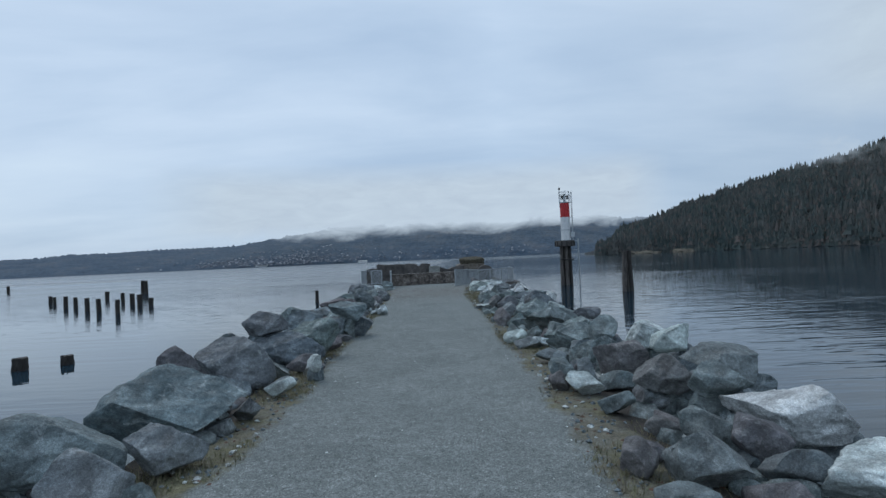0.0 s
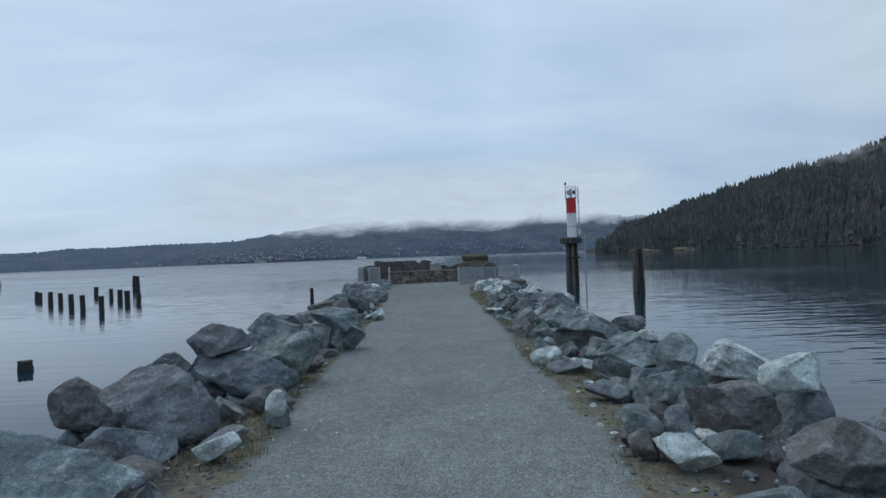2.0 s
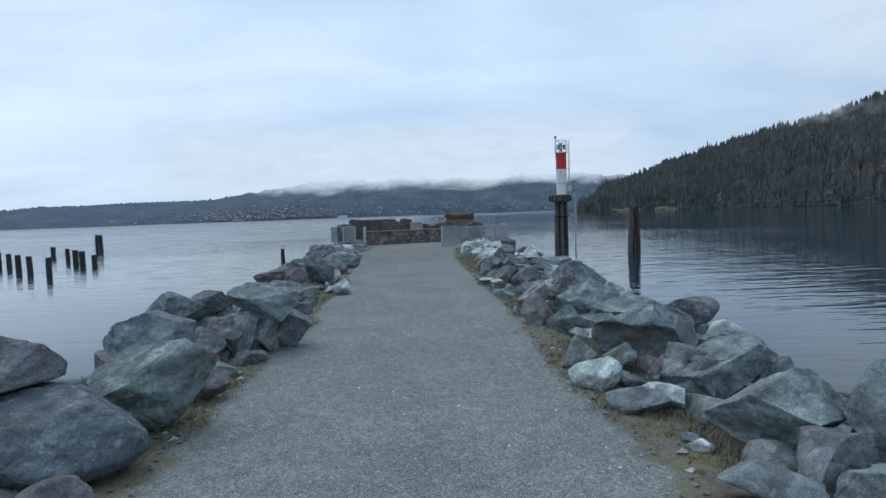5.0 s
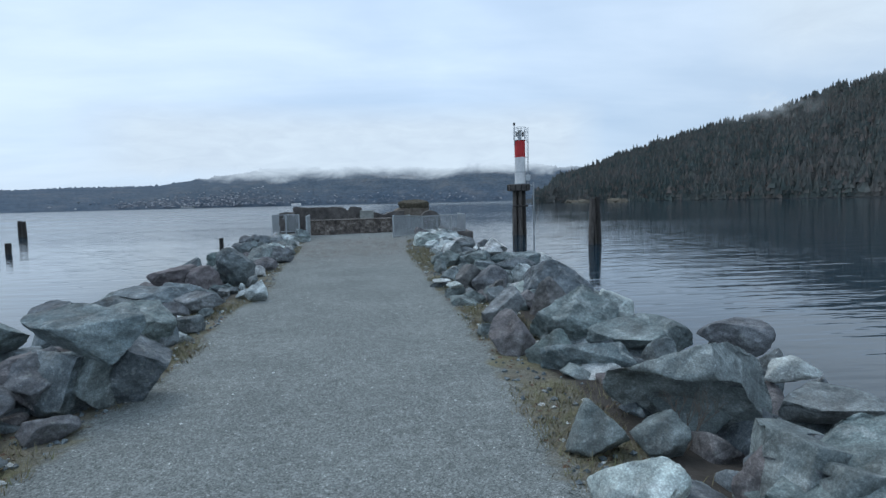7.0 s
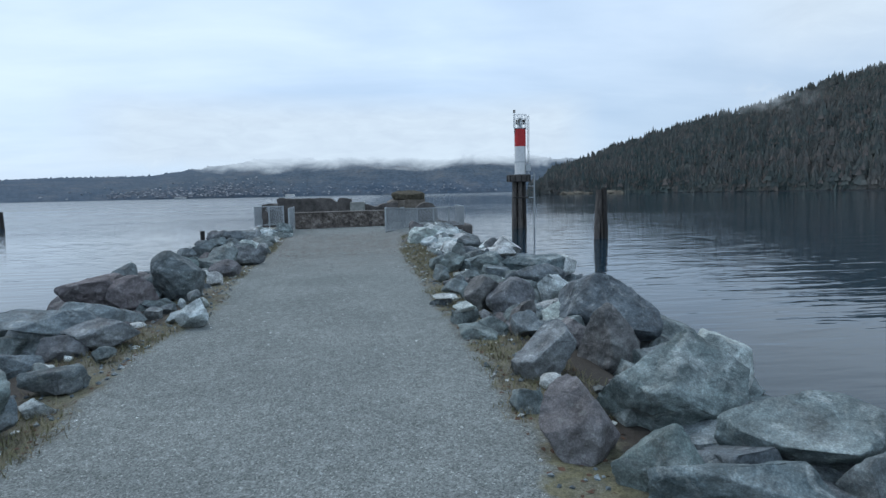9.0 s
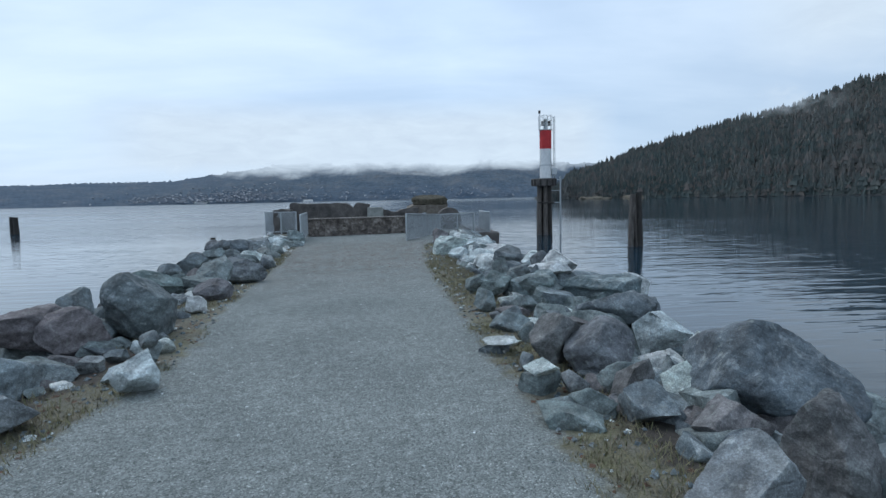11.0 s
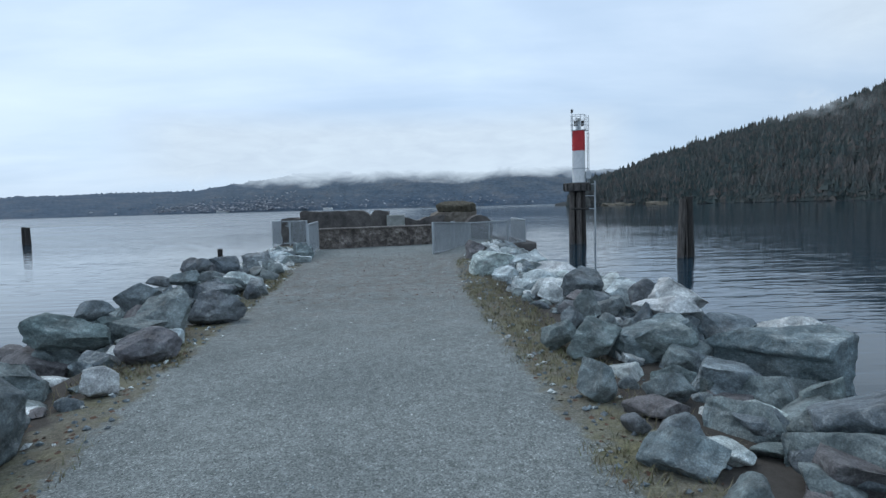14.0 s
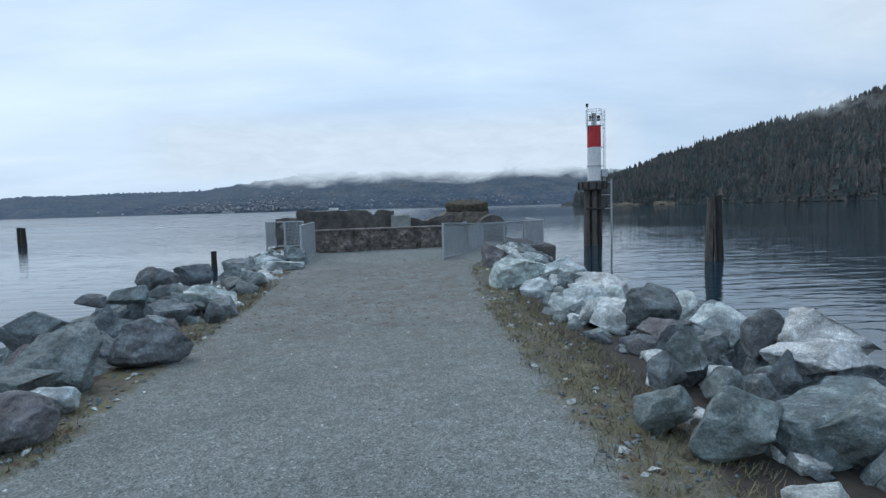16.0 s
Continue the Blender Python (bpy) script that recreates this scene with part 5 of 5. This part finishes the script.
M_TAN = plain("tan_concrete", (0.11, 0.095, 0.08), (0.24, 0.21, 0.175), 3, 0.92, 0, 0.9, 0.05)
mound()


# ---- mesh fence panels ----
a = Mat("perforated_steel", 0.5, 0.6)
a.color(a.ramp(a.noise(3, 4), [(0.3, (0.33, 0.36, 0.38)), (0.7, (0.45, 0.48, 0.50))]))
M_MESH = a.m


def fence_panel(x0, y0, x1, y1, z, posts, label, drop=0.0):
    length = math.hypot(x1 - x0, y1 - y0)
    ob = thing("fence_panel", x0, y0, z, label, "fence", "mesh fence panels", math.degrees(math.atan2(y1 - y0, x1 - x0)))
    for k in range(posts):
        u = length * k / (posts - 1)
        bm = bmesh.new()
        box(bm, u - 0.03, u + 0.03, -0.03, 0.03, -0.12, 1.07, 0.006)
        part("post", bm, M_STEEL, ob)
    for name, zz in (("top_rail", 1.05), ("bottom_rail", 0.1)):
        bm = bmesh.new()
        box(bm, 0, length, -0.025, 0.025, zz - 0.025, zz + 0.025, 0.006)
        part(name, bm, M_STEEL, ob)
    bm = bmesh.new()
    for i in range(int(length / 0.055)):
        u = 0.03 + i * 0.055
        box(bm, u - 0.008, u + 0.008, -0.004, 0.004, 0.1, 1.03)
    for i in range(17):
        zz = 0.12 + i * 0.055
        box(bm, 0.02, length - 0.02, 0.0045, 0.0125, zz - 0.008, zz + 0.008)
    part("wire_mesh", bm, M_MESH, ob, "fine galvanised wire mesh")
    # a panel on falling ground is racked
    for child in ob.children if drop else ():
        for v in child.data.vertices:
            v.co.z -= drop * v.co.x / length


fence_panel(-3.3, 35.0, -3.6, 38.7, -0.05, 3, "galvanised mesh fence panel beside the path opening")
fence_panel(-6.1, 42.2, -4.6, 42.0, -0.06, 3, "galvanised mesh fence panel at the platform corner")
fence_panel(-6.1, 42.2, -6.0, 46.5, -0.06, 4, "galvanised mesh fence panel along the platform side")
fence_panel(0.6, 34.9, 2.3, 40.3, -0.1, 3, "galvanised mesh fence panel slanting beside the path", 0.2)
fence_panel(2.3, 40.3, 4.95, 42.2, -0.3, 4, "galvanised mesh fence panel at the platform edge")
fence_panel(4.95, 42.2, 5.1, 46.5, -0.3, 4, "galvanised mesh fence panel along the platform side")


def sign_plate():
    bm = bmesh.new()
    box(bm, -0.29, 0.29, -0.012, 0.012, 0, 0.62, 0.004)
    ob = new("sign_plate", mesh_of("sign_plate", bm, M_STEEL))
    ob.matrix_world = pose(1.42, 37.6, 0.3, 0, 0, 72)
    tagged(ob, "blank pale metal plate fixed behind the fence", "sign")


sign_plate()


def deck_edge():
    bm = bmesh.new()
    box(bm, 3.6, 5.35, 41.6, 47, -1.2, -0.24, 0.05)
    for v in bm.verts:
        v.co += 0.04 * noise.noise_vector(v.co)
    tagged(new("trim_deck_edge", mesh_of("trim_deck_edge", bm, M_CONC_DARK)), "dark concrete edge of the end platform", "edge", kind="structure")


deck_edge()


# ---- small growth and litter along the path ----
def grass_material():
    a = Mat("verge_grass", 0.9, 0, 0.2)
    a.color(a.ramp(a.island(), [(0.0, (0.13, 0.112, 0.08)), (0.35, (0.24, 0.21, 0.145)), (0.7, (0.20, 0.19, 0.11)), (1.0, (0.15, 0.165, 0.085))]))
    return a.m


def verge_grass():
    r = random.Random(21)
    verts, faces = [], []
    for _ in range(15000):
        y = r.uniform(1.5, 33)
        side = r.choice((-1, 1))
        edge = lerp_table(GRAVEL_R if side > 0 else GRAVEL_L, y)
        x = edge + side * r.uniform(-0.04, 0.8)
        if noise.noise((x * 1.1, y * 0.55, 4)) < 0.02 + r.uniform(-0.15, 0.2):
            continue
        z = ground_height(x, y) - 0.01
        for _ in range(r.randint(4, 9)):
            a, h, b = r.uniform(0, math.tau), r.uniform(0.02, 0.085), r.uniform(0.0025, 0.0055)
            bx, by = x + r.gauss(0, 0.035), y + r.gauss(0, 0.035)
            lean = r.uniform(0.3, 1.4) * h
            s = len(verts)
            verts += [(bx - b * math.sin(a), by + b * math.cos(a), z), (bx + b * math.sin(a), by - b * math.cos(a), z), (bx + lean * math.cos(a), by + lean * math.sin(a), z + h)]
            faces.append((s, s + 1, s + 2))
    tagged(new("verge_grass", from_arrays("verge_grass", verts, faces, grass_material())), "short dry yellow-green grass along the path edges", "grass", kind="stuff")


verge_grass()


def scatter_chips(name, label, count, seed, y0, y1, spread, size, material, flat=0.5):
    r = random.Random(seed)
    verts, faces = [], []
    for _ in range(count):
        y = r.uniform(y0, y1)
        l, e = lerp_table(GRAVEL_L, y), lerp_table(GRAVEL_R, y)
        if spread == "path":
            x = r.uniform(l, e)
        else:
            x = e + abs(r.gauss(0.25, 0.3)) if r.random() < 0.5 else l - abs(r.gauss(0.25, 0.3))
        s = size * r.uniform(0.5, 1.5)
        z = ground_height(x, y) + s * flat * 0.25
        k = len(verts)
        turn = Euler((r.uniform(-0.4, 0.4), r.uniform(-0.4, 0.4), r.uniform(0, 6.28))).to_matrix()
        for dx, dy, dz in ((1, 0, 0), (0.1, 0.9, 0.1), (-0.9, 0.1, 0), (0, -0.8, 0.1), (0.1, 0.1, flat), (0, 0, -flat)):
            verts.append(turn @ Vector((dx, dy, dz)) * s * r.uniform(0.8, 1.2) + Vector((x, y, z)))
        for q in ((0, 1, 4), (1, 2, 4), (2, 3, 4), (3, 0, 4), (1, 0, 5), (2, 1, 5), (3, 2, 5), (0, 3, 5)):
            faces.append(tuple(k + i for i in q))
    tagged(new(name, from_arrays(name, verts, faces, material)), label, "stones", kind="stuff")


scatter_chips("path_pebbles", "scattered grey pebbles lying on the gravel", 2600, 31, 1.0, 34, "path", 0.008, M_ROCK["grey"])
scatter_chips("pale_pebbles", "scattered white pebbles lying on the gravel", 420, 32, 1.0, 34, "path", 0.012, M_ROCK["pale"])
scatter_chips("verge_rubble", "small broken stones along the path edges", 1900, 33, 1.0, 38, "verge", 0.024, M_ROCK["grey"], 0.7)
scatter_chips("verge_chips", "small pale stone chips along the path edges", 260, 34, 1.0, 38, "verge", 0.035, M_ROCK["pale"])
M_LITTER = plain("dead_leaves", (0.05, 0.03, 0.02), (0.16, 0.09, 0.06), 12, 0.9, 0, 0.3, 0.01)
scatter_chips("leaf_litter", "brown dead leaves and bark by the rocks", 2200, 35, 1.0, 38, "verge", 0.022, M_LITTER, 0.12)
scatter_chips("drift_litter", "brown driftwood crumbs strewn across the path end", 900, 36, 26, 37.5, "path", 0.02, M_LITTER, 0.15)


def twig_bush(x, y, z, seed):
    """A bare shrub: thin branching twigs."""
    r = random.Random(seed)
    ob = thing("bare_shrub", x, y, z, "thin leafless twigs growing between the boulders", "shrub")

    def grow(bm, p, way, length, rad, depth):
        q = p + way * length
        tube(bm, p, q, rad, rad * 0.65, 5)
        if depth:
            for _ in range(r.randint(2, 3)):
                turn = Vector((r.uniform(-1, 1), r.uniform(-1, 1), r.uniform(-0.3, 0.9)))
                grow(bm, p + way * length * r.uniform(0.45, 1.0), (way + turn * 0.75).normalized(), length * r.uniform(0.5, 0.75), rad * 0.62, depth - 1)

    for k in range(4):
        bm = bmesh.new()
        grow(bm, Vector((r.uniform(-0.05, 0.05), r.uniform(-0.05, 0.05), 0)), Vector((r.uniform(-0.7, 0.7), r.uniform(-0.5, 0.2), 1)).normalized(), 0.24, 0.0045, 3)
        part("twig", bm, M_TWIG, ob)


M_TWIG = plain("twig_bark", (0.10, 0.085, 0.07), (0.2, 0.17, 0.14), 20, 0.9, 0, 0.2, 0.003)
twig_bush(1.95, 11.75, ground_height(1.95, 11.75), 5)
